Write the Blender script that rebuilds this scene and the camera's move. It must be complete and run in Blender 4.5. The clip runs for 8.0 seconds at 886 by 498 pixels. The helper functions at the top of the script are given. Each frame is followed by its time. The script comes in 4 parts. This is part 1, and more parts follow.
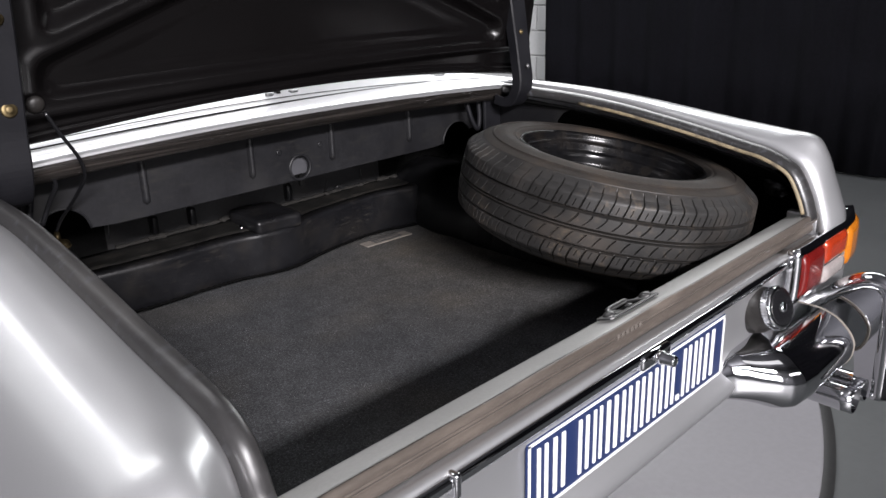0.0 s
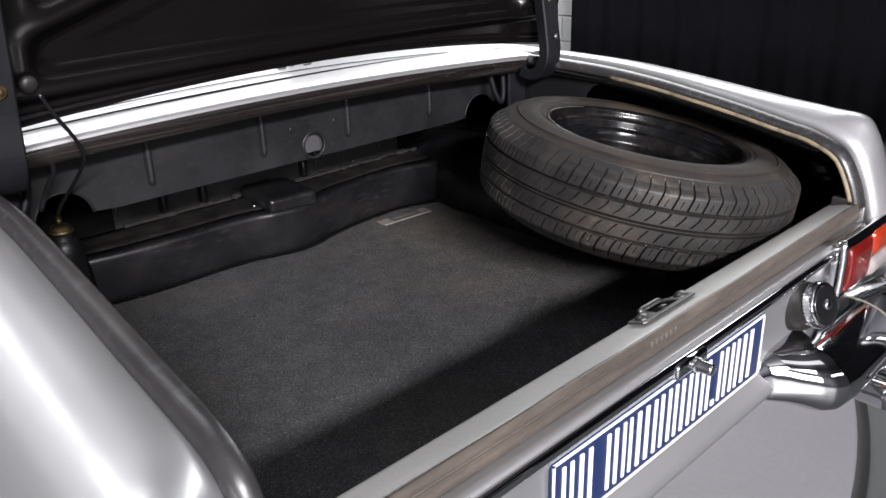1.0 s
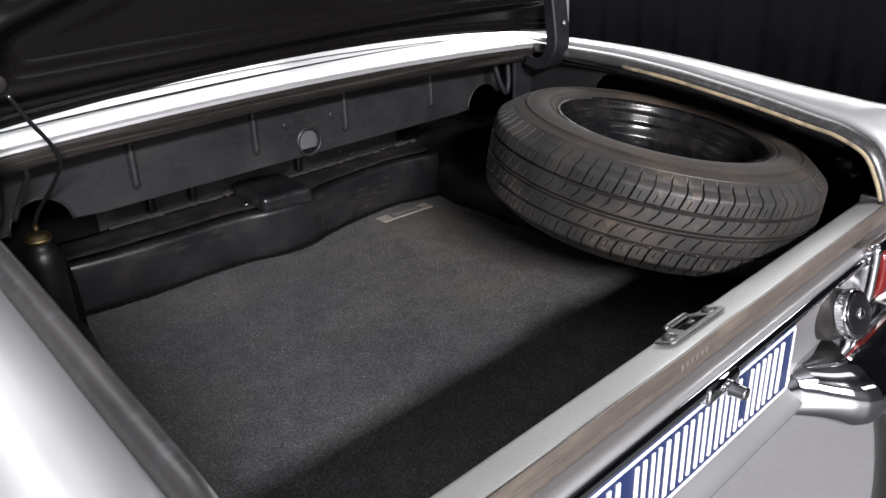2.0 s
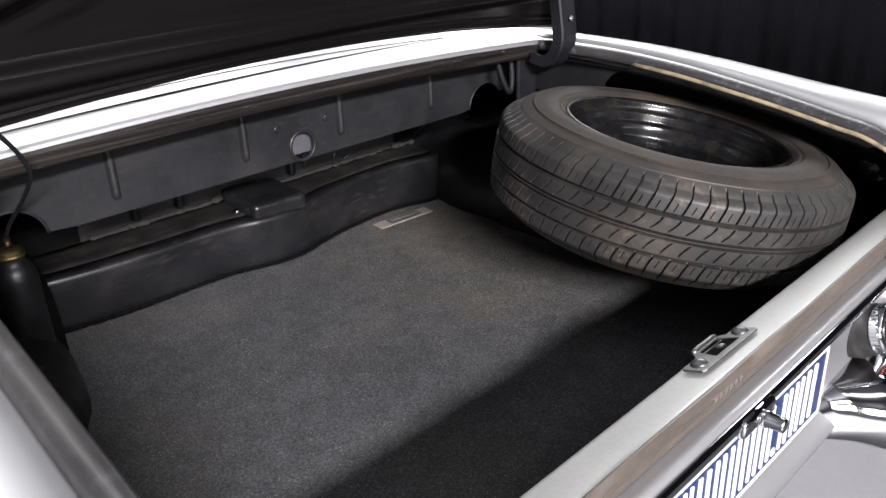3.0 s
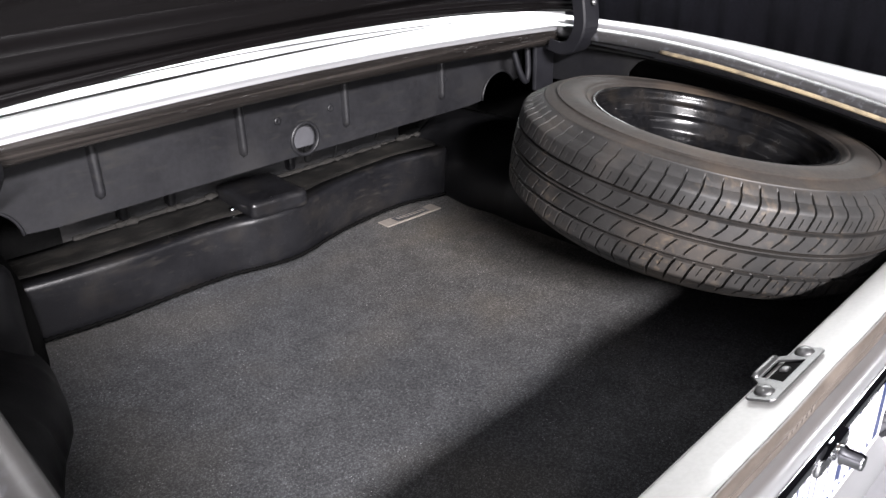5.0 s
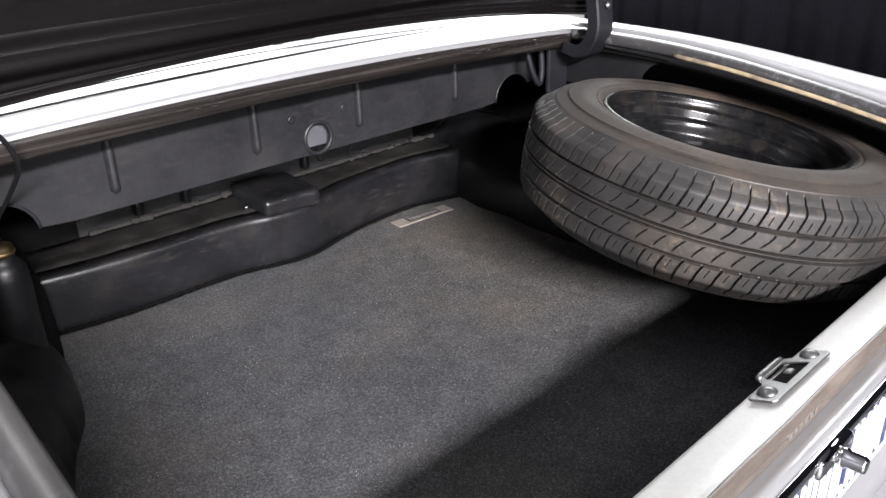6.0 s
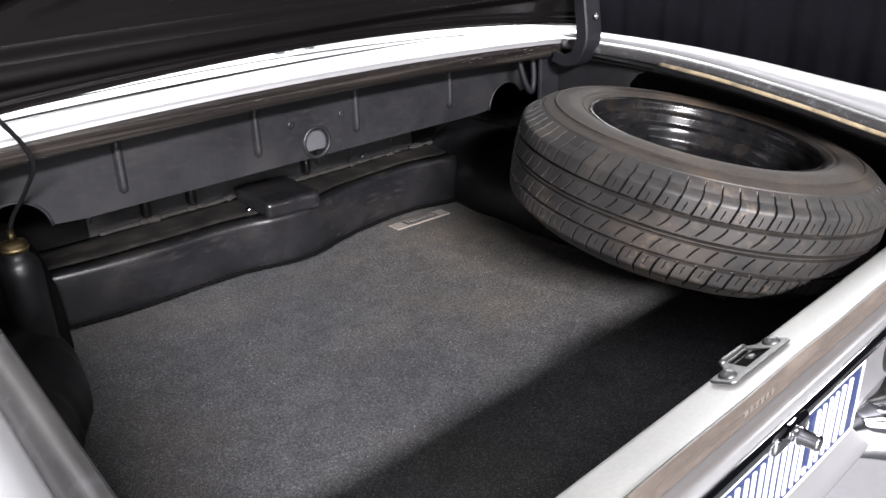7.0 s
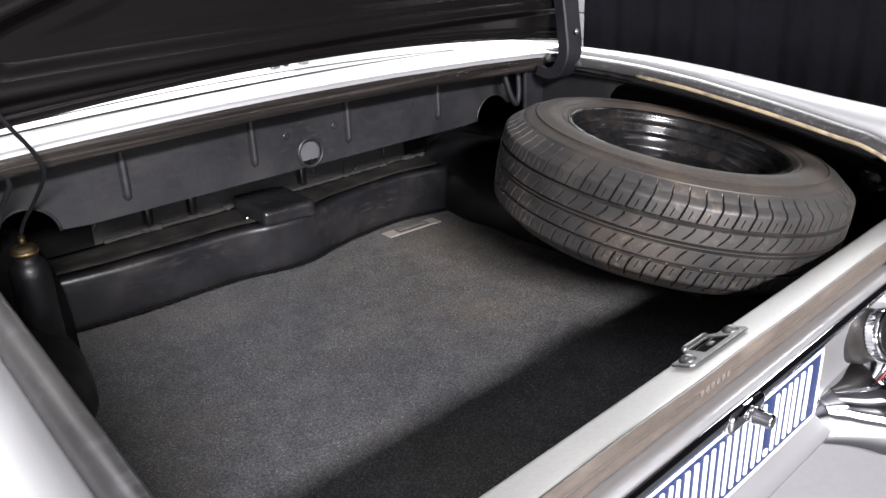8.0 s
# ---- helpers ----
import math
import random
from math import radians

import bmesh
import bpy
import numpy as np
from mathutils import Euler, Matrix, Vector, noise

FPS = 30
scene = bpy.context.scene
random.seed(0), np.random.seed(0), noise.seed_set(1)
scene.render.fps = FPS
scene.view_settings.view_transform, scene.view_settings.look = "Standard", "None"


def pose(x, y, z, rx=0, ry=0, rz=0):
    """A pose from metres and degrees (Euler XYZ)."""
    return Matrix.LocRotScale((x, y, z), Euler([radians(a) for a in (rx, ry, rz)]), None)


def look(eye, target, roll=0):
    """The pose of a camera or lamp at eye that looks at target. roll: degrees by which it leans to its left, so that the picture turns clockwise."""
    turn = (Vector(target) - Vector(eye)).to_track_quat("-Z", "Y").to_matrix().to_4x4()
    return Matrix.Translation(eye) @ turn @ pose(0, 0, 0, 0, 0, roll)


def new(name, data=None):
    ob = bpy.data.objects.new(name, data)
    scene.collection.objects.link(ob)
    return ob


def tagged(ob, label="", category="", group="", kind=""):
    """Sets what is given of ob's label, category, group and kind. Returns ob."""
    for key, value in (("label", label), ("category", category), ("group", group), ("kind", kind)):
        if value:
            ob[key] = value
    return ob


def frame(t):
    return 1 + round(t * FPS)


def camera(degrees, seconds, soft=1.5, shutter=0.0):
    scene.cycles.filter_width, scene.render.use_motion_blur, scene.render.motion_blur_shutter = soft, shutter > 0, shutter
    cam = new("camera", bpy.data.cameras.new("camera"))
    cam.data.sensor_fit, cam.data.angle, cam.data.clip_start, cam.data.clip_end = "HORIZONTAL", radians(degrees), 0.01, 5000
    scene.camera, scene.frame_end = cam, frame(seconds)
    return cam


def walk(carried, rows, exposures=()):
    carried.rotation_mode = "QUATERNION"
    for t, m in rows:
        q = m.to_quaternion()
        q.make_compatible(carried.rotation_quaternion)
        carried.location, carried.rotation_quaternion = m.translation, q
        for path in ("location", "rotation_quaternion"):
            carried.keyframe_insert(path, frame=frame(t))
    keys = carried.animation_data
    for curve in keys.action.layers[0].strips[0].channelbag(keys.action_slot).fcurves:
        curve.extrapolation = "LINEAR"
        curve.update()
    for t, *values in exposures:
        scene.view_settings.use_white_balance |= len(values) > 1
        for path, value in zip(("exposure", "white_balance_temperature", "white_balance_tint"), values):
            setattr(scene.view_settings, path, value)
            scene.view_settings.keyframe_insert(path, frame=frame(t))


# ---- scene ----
cam = camera(58.5, 8.0)
PATH = [
    (0, (-0.908, -0.518, 1.235), (0.431, 0.818, 0.587), -1.8),
    (0.5, (-0.875, -0.488, 1.245), (0.432, 0.856, 0.548), -1.8),
    (1, (-0.841, -0.454, 1.254), (0.434, 0.896, 0.511), -1.8),
    (1.5, (-0.82, -0.41, 1.261), (0.451, 0.925, 0.484), -1.7),
    (1.7, (-0.807, -0.394, 1.262), (0.461, 0.938, 0.477), -1.9),
    (3, (-0.734, -0.297, 1.252), (0.543, 1.017, 0.45), -2.2),
    (3.5, (-0.714, -0.257, 1.247), (0.571, 1.044, 0.437), -2.1),
    (4, (-0.697, -0.219, 1.237), (0.594, 1.072, 0.421), -2.0),
    (4.5, (-0.686, -0.192, 1.231), (0.606, 1.094, 0.408), -1.9),
    (6, (-0.683, -0.208, 1.223), (0.574, 1.118, 0.41), -1.5),
    (6.5, (-0.692, -0.238, 1.223), (0.558, 1.103, 0.424), -1.5),
    (7, (-0.705, -0.273, 1.226), (0.543, 1.078, 0.442), -1.7),
    (7.5, (-0.719, -0.306, 1.228), (0.532, 1.053, 0.461), -1.9),
    (8, (-0.736, -0.342, 1.23), (0.521, 1.024, 0.485), -2.2),
]
EXPOSURES = [(0.0, -0.04), (1.0, 0.04), (1.5, 0.15), (3.0, 0.55), (3.5, 0.73), (4.5, 0.95), (6.5, 1.06), (8.0, 0.88)]
walk(cam, [(t, look(eye, target, roll)) for t, eye, target, roll in PATH], EXPOSURES)

# ---------- world, lights ----------
world = bpy.data.worlds.new("studio")
scene.world = world
world.use_nodes = True
world.node_tree.nodes["Background"].inputs[0].default_value = (0.9, 0.95, 1.0, 1)
world.node_tree.nodes["Background"].inputs[1].default_value = 0.013


def area_lamp(name, eye, target, sx, sy, watts, colour=(1, 1, 1)):
    data = bpy.data.lights.new(name, "AREA")
    data.shape, data.size, data.size_y, data.energy, data.color = "RECTANGLE", sx, sy, watts, colour
    ob = new(name, data)
    ob.matrix_world = look(eye, target)
    return ob


area_lamp("rear_light_bank", (-3.2, -5.7, 3.82), (-3.2, 0.1, 0.7), 2.8, 0.4, 1340, (1.0, 0.965, 1.0))
area_lamp("rear_strip_light", (1.3, -5.95, 3.4), (1.0, 0.1, 0.8), 3.4, 0.5, 28, (1.0, 0.965, 1.0))
# unseen low fill lamp, added to lift the recess, bulkhead and tyre
area_lamp("rear_low_fill", (-3.0, -5.9, 1.8), (0, 0.9, 0.8), 3.4, 1.4, 200, (1.0, 0.97, 1.0))
area_lamp("front_lightbox", (1.4, 6.7, 2.85), (1.4, 0, 2.5), 5.0, 1.2, 47, (0.98, 0.98, 1.0))
area_lamp("ceiling_panel_rear", (0.6, -2.9, 4.4), (0.6, -2.9, 0), 2.0, 1.2, 9, (1.0, 0.985, 1.0))
area_lamp("ceiling_panel_front", (1.20, 3.6, 3.95), (1.20, 3.0, 0), 4.4, 1.6, 150, (0.98, 0.97, 1.0))
area_lamp("overhead_softbox", (-0.60, 2.0, 4.2), (-0.60, 2.0, 0), 1.5, 1.4, 38, (0.99, 0.985, 1.0))
# unseen fill lamp, added beside the curtain to whiten the right fender
area_lamp("fender_fill", (4.0, 1.9, 2.85), (0.7, 0.9, 0.95), 4.4, 2.5, 235, (0.97, 0.985, 1.0))
# invented fill lamp: lifts the block wall that the right fender mirrors
area_lamp("wall_fill", (3.3, 5.2, 4.4), (4.3, 5.0, 2.0), 2.2, 0.3, 1.0, (1.0, 1.0, 1.0))
area_lamp("ceiling_panel_left", (-1.75, 3.2, 4.05), (-1.75, 3.2, 0), 1.4, 2.6, 12, (0.97, 0.98, 1.0))

# ---------- materials ----------


def mat(name, base, rough=0.5, metal=0.0, coat=0.0, var=0.12, scale=12.0, fine=160.0, bump=0.0, bscale=300.0,
        rvar=0.08, spec=0.5, tint=None, stain=0.0, stain_scale=7.0, per_piece=0.0, stretch=(1, 1, 1), fmix=0.4, lint=0.0, grain=0.0, gscale=420.0, scuff=None, coat_rough=0.06):
    """Principled material with colour variation at two scales, uneven gloss and fine relief."""
    m = bpy.data.materials.new(name)
    m.use_nodes = True
    nt = m.node_tree
    nd, lk = nt.nodes, nt.links
    p = nd["Principled BSDF"]
    co = nd.new("ShaderNodeTexCoord")
    mp = nd.new("ShaderNodeMapping")
    mp.inputs["Scale"].default_value = stretch
    lk.new(co.outputs["Object"], mp.inputs[0])

    def tex(s, detail=4.0):
        n = nd.new("ShaderNodeTexNoise")
        n.inputs["Scale"].default_value, n.inputs["Detail"].default_value = s, detail
        lk.new(mp.outputs[0], n.inputs["Vector"])
        return n

    def mix(a, b, f, kind="MIX"):
        x = nd.new("ShaderNodeMix")
        x.data_type, x.blend_type = "RGBA", kind
        for sock, v in ((x.inputs["Factor"], f), (x.inputs["A"], a), (x.inputs["B"], b)):
            if isinstance(v, bpy.types.NodeSocket):
                lk.new(v, sock)
            else:
                sock.default_value = v
        return x.outputs["Result"]

    def ramp(src, lo, hi):
        r = nd.new("ShaderNodeMapRange")
        r.inputs["From Min"].default_value, r.inputs["From Max"].default_value = lo, hi
        lk.new(src, r.inputs["Value"])
        return r.outputs["Result"]

    big, small = tex(scale), tex(fine, 2.0)
    c = Vector(base)
    dark = (*(c * (1 - var)), 1)
    light = (*(c * (1 + var)), 1)
    col = mix(dark, light, ramp(big.outputs["Fac"], 0.35, 0.65))
    col = mix(col, mix((*(c * (1 - 1.6 * var)), 1), (*(c * (1 + 1.6 * var)), 1), ramp(small.outputs["Fac"], 0.35, 0.65)), fmix)
    if tint:
        st = tex(stain_scale, 6.0)
        col = mix(col, (*tint, 1), mix((0, 0, 0, 1), (stain, stain, stain, 1), ramp(st.outputs["Fac"], 0.5, 0.72)))
    if lint:
        vo = nd.new("ShaderNodeTexVoronoi")
        vo.inputs["Scale"].default_value = 210.0
        lk.new(mp.outputs[0], vo.inputs["Vector"])
        gate = tex(21.0, 1.0)
        dots = nd.new("ShaderNodeMath")
        dots.operation = "MULTIPLY"
        lk.new(ramp(vo.outputs["Distance"], 0.17, 0.09), dots.inputs[0])
        lk.new(ramp(gate.outputs["Fac"], 0.48, 0.64), dots.inputs[1])
        col = mix(col, (lint, lint, lint, 1), dots.outputs[0])
    if grain:
        tuft = nd.new("ShaderNodeTexVoronoi")
        tuft.inputs["Scale"].default_value = gscale
        lk.new(mp.outputs[0], tuft.inputs["Vector"])
        sep = nd.new("ShaderNodeSeparateColor")
        lk.new(tuft.outputs["Color"], sep.inputs[0])
        power = nd.new("ShaderNodeMath")
        power.operation, power.inputs[1].default_value = "POWER", 2.6
        lk.new(sep.outputs[0], power.inputs[0])
        col = mix(col, mix((1 - 0.55 * grain,) * 3 + (1,), (1 + 1.9 * grain,) * 3 + (1,), power.outputs[0]), 1.0, "MULTIPLY")
    if scuff:
        for turn, length in (((0.3, 0.2, 0.5), 17.0), ((0.1, 1.2, 2.1), 34.0)):
            rot = nd.new("ShaderNodeMapping")
            rot.inputs["Rotation"].default_value, rot.inputs["Scale"].default_value = turn, (1.0, 4.5, 4.5)
            lk.new(co.outputs["Object"], rot.inputs[0])
            streak = nd.new("ShaderNodeTexNoise")
            streak.inputs["Scale"].default_value, streak.inputs["Detail"].default_value = length, 5.0
            lk.new(rot.outputs[0], streak.inputs["Vector"])
            worn = nd.new("ShaderNodeMath")
            worn.operation = "MULTIPLY"
            lk.new(ramp(streak.outputs["Fac"], 0.58, 0.70), worn.inputs[0])
            lk.new(ramp(tex(8.0, 3.0).outputs["Fac"], 0.46, 0.66), worn.inputs[1])
            col = mix(col, (*scuff, 1), worn.outputs[0])
    if per_piece:
        info = nd.new("ShaderNodeObjectInfo")
        col = mix(col, mix((1 - per_piece,) * 3 + (1,), (1 + per_piece,) * 3 + (1,), info.outputs["Random"]), 1.0, "MULTIPLY")
    lk.new(col, p.inputs["Base Color"])
    rr = nd.new("ShaderNodeMapRange")
    rr.inputs["To Min"].default_value, rr.inputs["To Max"].default_value = max(rough - rvar, 0.02), min(rough + rvar, 1.0)
    rr.inputs["From Min"].default_value, rr.inputs["From Max"].default_value = 0.3, 0.7
    lk.new(big.outputs["Fac"], rr.inputs["Value"])
    lk.new(rr.outputs["Result"], p.inputs["Roughness"])
    p.inputs["Metallic"].default_value = metal
    p.inputs["Coat Weight"].default_value = coat
    p.inputs["Coat Roughness"].default_value = coat_rough
    p.inputs["Specular IOR Level"].default_value = spec
    if bump:
        b = nd.new("ShaderNodeBump")
        b.inputs["Strength"].default_value, b.inputs["Distance"].default_value = bump, 0.002
        lk.new(tex(bscale, 3.0).outputs["Fac"], b.inputs["Height"])
        lk.new(b.outputs[0], p.inputs["Normal"])
    return m


silver = mat("silver_paint", (0.482, 0.485, 0.496), 0.44, 0.78, 1.0, 0.02, 3, 900, 0.03, 1500, 0.03, coat_rough=0.13)
sill_grey = mat("sill_paint", (0.495, 0.492, 0.478), 0.5, 0.1, 0.2, 0.05, 8, 200, 0.04, 400)
rubber = mat("weathered_rubber", (0.074, 0.062, 0.053), 0.40, 0, 0, 0.14, 10, 120, 0.2, 250, tint=(0.15, 0.125, 0.105), stain=0.55, stain_scale=16, stretch=(0.45, 1.2, 1.6))
grey_rubber = mat("grey_rubber", (0.025, 0.0243, 0.0245), 0.34, 0, 0, 0.2, 9, 120, 0.08, 250, tint=(0.085, 0.081, 0.077), stain=0.5, stain_scale=17, stretch=(1, 0.1, 0.4), scuff=(0.075, 0.077, 0.085))
chrome = mat("chrome", (0.62, 0.625, 0.64), 0.06, 1.0, 0, 0.02, 10, 300, 0, 300, 0.02)
steel = mat("worn_steel", (0.14, 0.14, 0.14), 0.42, 0.9, 0, 0.12, 30, 300, 0.1, 400)
black_paint = mat("black_lid_paint", (0.0030, 0.0026, 0.0027), 0.25, 0, 0.0, 0.12, 6, 200, 0.0, 500, 0.02, spec=0.29)
black_panel = mat("black_trunk_paint", (0.0090, 0.0090, 0.0103), 0.46, 0, 0, 0.25, 9, 150, 0.07, 300, tint=(0.022, 0.021, 0.020), stain=0.5, spec=0.35, scuff=(0.016, 0.0155, 0.015))
black_plastic = mat("black_moulded_plastic", (0.0070, 0.0070, 0.0082), 0.37, 0, 0, 0.22, 10, 200, 0.30, 70, 0.10, tint=(0.020, 0.0175, 0.015), stain=0.5, stain_scale=14, lint=0.05, spec=0.45, scuff=(0.024, 0.022, 0.020))
# underseal black, also used where shade is put into the colour
black_deep = mat("underseal_shade_black", (0.0026, 0.0026, 0.0026), 0.9, 0, 0, 0.3, 10, 120, 0.4, 150, spec=0.08)
arm_paint = mat("hinge_paint", (0.0055, 0.0055, 0.0072), 0.6, 0, 0, 0.15, 20, 200, 0.08, 300, spec=0.25)
cream = mat("cream_primer", (0.23, 0.185, 0.115), 0.6, 0, 0, 0.15, 20, 150, 0.1, 300, tint=(0.06, 0.05, 0.04), stain=0.9, stain_scale=30)
brass = mat("aged_brass", (0.15, 0.115, 0.06), 0.5, 1.0, 0, 0.2, 40, 200)
carpet_mat = mat("charcoal_carpet", (0.0540, 0.0550, 0.0575), 0.95, 0, 0, 0.30, 30, 240, 0.7, 560, spec=0.15, tint=(0.086, 0.080, 0.071), stain=0.5, stain_scale=3.5, fmix=0.5, lint=0.28, grain=0.42, gscale=680)


def warm_patch(m, centre, near, far, colour, most):
    """A soft, uneven patch of multiplied colour that fades out from a centre."""
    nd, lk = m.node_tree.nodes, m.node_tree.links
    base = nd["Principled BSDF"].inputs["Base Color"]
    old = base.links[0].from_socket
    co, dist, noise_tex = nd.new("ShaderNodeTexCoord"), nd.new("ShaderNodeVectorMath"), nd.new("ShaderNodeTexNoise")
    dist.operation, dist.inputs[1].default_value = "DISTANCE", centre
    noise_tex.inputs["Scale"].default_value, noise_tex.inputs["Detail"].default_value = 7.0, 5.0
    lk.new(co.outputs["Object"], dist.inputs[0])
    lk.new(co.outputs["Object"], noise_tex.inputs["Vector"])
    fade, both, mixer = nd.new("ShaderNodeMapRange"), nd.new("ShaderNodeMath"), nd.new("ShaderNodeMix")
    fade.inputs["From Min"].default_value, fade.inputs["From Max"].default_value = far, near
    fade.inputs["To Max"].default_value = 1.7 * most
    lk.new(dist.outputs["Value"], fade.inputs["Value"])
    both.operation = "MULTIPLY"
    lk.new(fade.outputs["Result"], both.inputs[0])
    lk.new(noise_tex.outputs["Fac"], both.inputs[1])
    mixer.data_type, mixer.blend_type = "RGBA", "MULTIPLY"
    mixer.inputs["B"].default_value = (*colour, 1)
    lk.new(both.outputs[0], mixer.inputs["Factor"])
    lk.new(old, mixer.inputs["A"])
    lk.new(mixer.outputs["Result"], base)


# carpet turns paler and warmer round a spot beside the spare wheel
warm_patch(carpet_mat, (0.40, 0.72, 0.59), 0.10, 0.45, (1.50, 1.38, 1.20), 1.0)
dust = mat("dusty_sealant", (0.0135, 0.0122, 0.0105), 0.9, 0, 0, 0.4, 30, 200, 0.5, 200)
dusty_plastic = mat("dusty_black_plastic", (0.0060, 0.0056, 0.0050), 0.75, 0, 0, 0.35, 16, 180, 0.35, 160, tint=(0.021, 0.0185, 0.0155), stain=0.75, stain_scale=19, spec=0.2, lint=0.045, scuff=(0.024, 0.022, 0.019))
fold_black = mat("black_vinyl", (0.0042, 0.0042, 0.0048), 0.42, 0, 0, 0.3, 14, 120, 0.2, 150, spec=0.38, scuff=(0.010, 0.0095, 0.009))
binding = mat("carpet_binding", (0.003, 0.003, 0.003), 0.9, 0, 0, 0.3, 60, 700, 0.6, 900, spec=0.05)
label_cloth = mat("beige_label", (0.19, 0.168, 0.145), 0.85, 0, 0, 0.2, 60, 600, 0.3, 700)
faded_print = mat("faded_print", (0.105, 0.09, 0.078), 0.7, 0, 0, 0.3, 200, 900)
label_dark = mat("label_inset", (0.05, 0.05, 0.055), 0.6, 0, 0, 0.2, 60, 600)
tyre_rubber = mat("tyre_rubber", (0.0160, 0.0152, 0.0146), 0.56, 0, 0, 0.25, 14, 260, 0.12, 420, tint=(0.054, 0.044, 0.036), stain=0.6, stain_scale=9, scuff=(0.075, 0.058, 0.042))
sidewall = mat("dusty_sidewall", (0.0195, 0.0160, 0.0134), 0.80, 0, 0, 0.3, 10, 150, 0.15, 200, spec=0.3, tint=(0.046, 0.032, 0.021), stain=0.95, stain_scale=8, scuff=(0.030, 0.023, 0.017))
rim_paint = mat("black_rim_enamel", (0.005, 0.005, 0.0055), 0.19, 0, 0.0, 0.4, 22, 160, 0.08, 90, 0.07, tint=(0.020, 0.017, 0.014), stain=0.5, stain_scale=30, spec=0.27)
plate_blue = mat("plate_blue", (0.007, 0.017, 0.068), 0.5, 0, 0.0, 0.04, 10, 300)
plate_white = mat("plate_white", (0.78, 0.78, 0.78), 0.5, 0, 0.0, 0.02, 10, 300)
brake_red = mat("brake_lens_red", (0.30, 0.028, 0.008), 0.12, 0, 0.6, 0.12, 60, 300, 0.2, 400)
red_lens = mat("red_lens", (0.115, 0.007, 0.006), 0.12, 0, 0.6, 0.15, 60, 300, 0.2, 400)
amber_lens = mat("amber_lens", (0.45, 0.14, 0.01), 0.12, 0, 0.6, 0.1, 60, 300, 0.2, 400)
clear_lens = mat("clear_lens", (0.30, 0.27, 0.26), 0.15, 0, 0.6, 0.1, 60, 300, 0.2, 400)
cavity_grey = mat("cavity_paint", (0.050, 0.050, 0.055), 0.6, 0, 0, 0.1, 10, 100)
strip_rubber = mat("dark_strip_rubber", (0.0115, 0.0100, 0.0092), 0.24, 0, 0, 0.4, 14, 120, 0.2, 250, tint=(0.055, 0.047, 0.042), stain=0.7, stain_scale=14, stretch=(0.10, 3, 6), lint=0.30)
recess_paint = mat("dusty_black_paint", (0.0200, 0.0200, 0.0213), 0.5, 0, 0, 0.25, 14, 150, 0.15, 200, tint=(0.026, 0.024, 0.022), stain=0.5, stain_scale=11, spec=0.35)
groove_dust = mat("dusty_groove_rubber", (0.0138, 0.0118, 0.0101), 0.85, 0, 0, 0.4, 18, 260, 0.2, 300, spec=0.2)
brown_brass = mat("dull_brass", (0.055, 0.042, 0.023), 0.62, 1.0, 0, 0.25, 40, 200)
cap_black = mat("cap_black", (0.008, 0.008, 0.009), 0.22, 0, 0.0, 0.1, 20, 200)
gasket = mat("old_gasket_rubber", (0.012, 0.0105, 0.0095), 0.5, 0, 0, 0.2, 20, 200, 0.2, 200)
floor_mat_grey = mat("studio_floor", (0.044, 0.0465, 0.048), 0.5, 0, 0, 0.06, 1.5, 40, 0.05, 80)
disc_mat = mat("turntable_coating", (0.165, 0.162, 0.172), 0.5, 0, 0, 0.04, 2, 60, 0.03, 80)
disc_edge = mat("turntable_rim", (0.015, 0.015, 0.015), 0.6, 0, 0, 0.2, 5, 60)
velvet = mat("black_curtain", (0.0040, 0.0040, 0.0054), 0.9, 0, 0, 0.3, 3, 60, 0.3, 200, spec=0.06)
white_block = mat("white_painted_block", (0.40, 0.405, 0.405), 0.6, 0, 0, 0.05, 6, 60, 0.3, 60, per_piece=0.05)
mortar = mat("white_mortar", (0.37, 0.37, 0.37), 0.8, 0, 0, 0.1, 10, 80, 0.3, 120)
wall_paint = mat("dark_wall_paint", (0.10, 0.10, 0.11), 0.7, 0, 0, 0.08, 1, 30, 0.1, 60)

# ---------- mesh helpers ----------


def part(name, bm, material, parent=None, label="", smooth=True, thick=0.0, offset=-1.0, bevel=0.0):
    me = bpy.data.meshes.new(name)
    bm.normal_update()
    bm.to_mesh(me)
    bm.free()
    if smooth:
        me.shade_smooth()
    ob = new(name, me)
    me.materials.append(material)
    if thick:
        s = ob.modifiers.new("thickness", "SOLIDIFY")
        s.thickness, s.offset = thick, offset
    if bevel:
        b = ob.modifiers.new("edge", "BEVEL")
        b.width, b.segments, b.limit_method = bevel, 2, "ANGLE"
    if parent:
        ob.parent = parent
        ob.matrix_parent_inverse = parent.matrix_world.inverted()
    if label:
        tagged(ob, label)
    return ob


def thing(name, base, label, category, group="", kind=""):
    ob = new(name)
    ob.empty_display_size = 0.05
    ob.matrix_world = Matrix.Translation(base)
    return tagged(ob, label, category, group, kind)


def sheet(rows, closed=False, flip=False, bm=None):
    """A skin over rows of points."""
    bm = bm or bmesh.new()
    vs = [[bm.verts.new(p) for p in r] for r in rows]
    n = len(rows[0])
    for a, b in zip(vs, vs[1:]):
        for i in range(n if closed else n - 1):
            j = (i + 1) % n
            f = (a[i], a[j], b[j], b[i])
            bm.faces.new(f[::-1] if flip else f)
    return bm


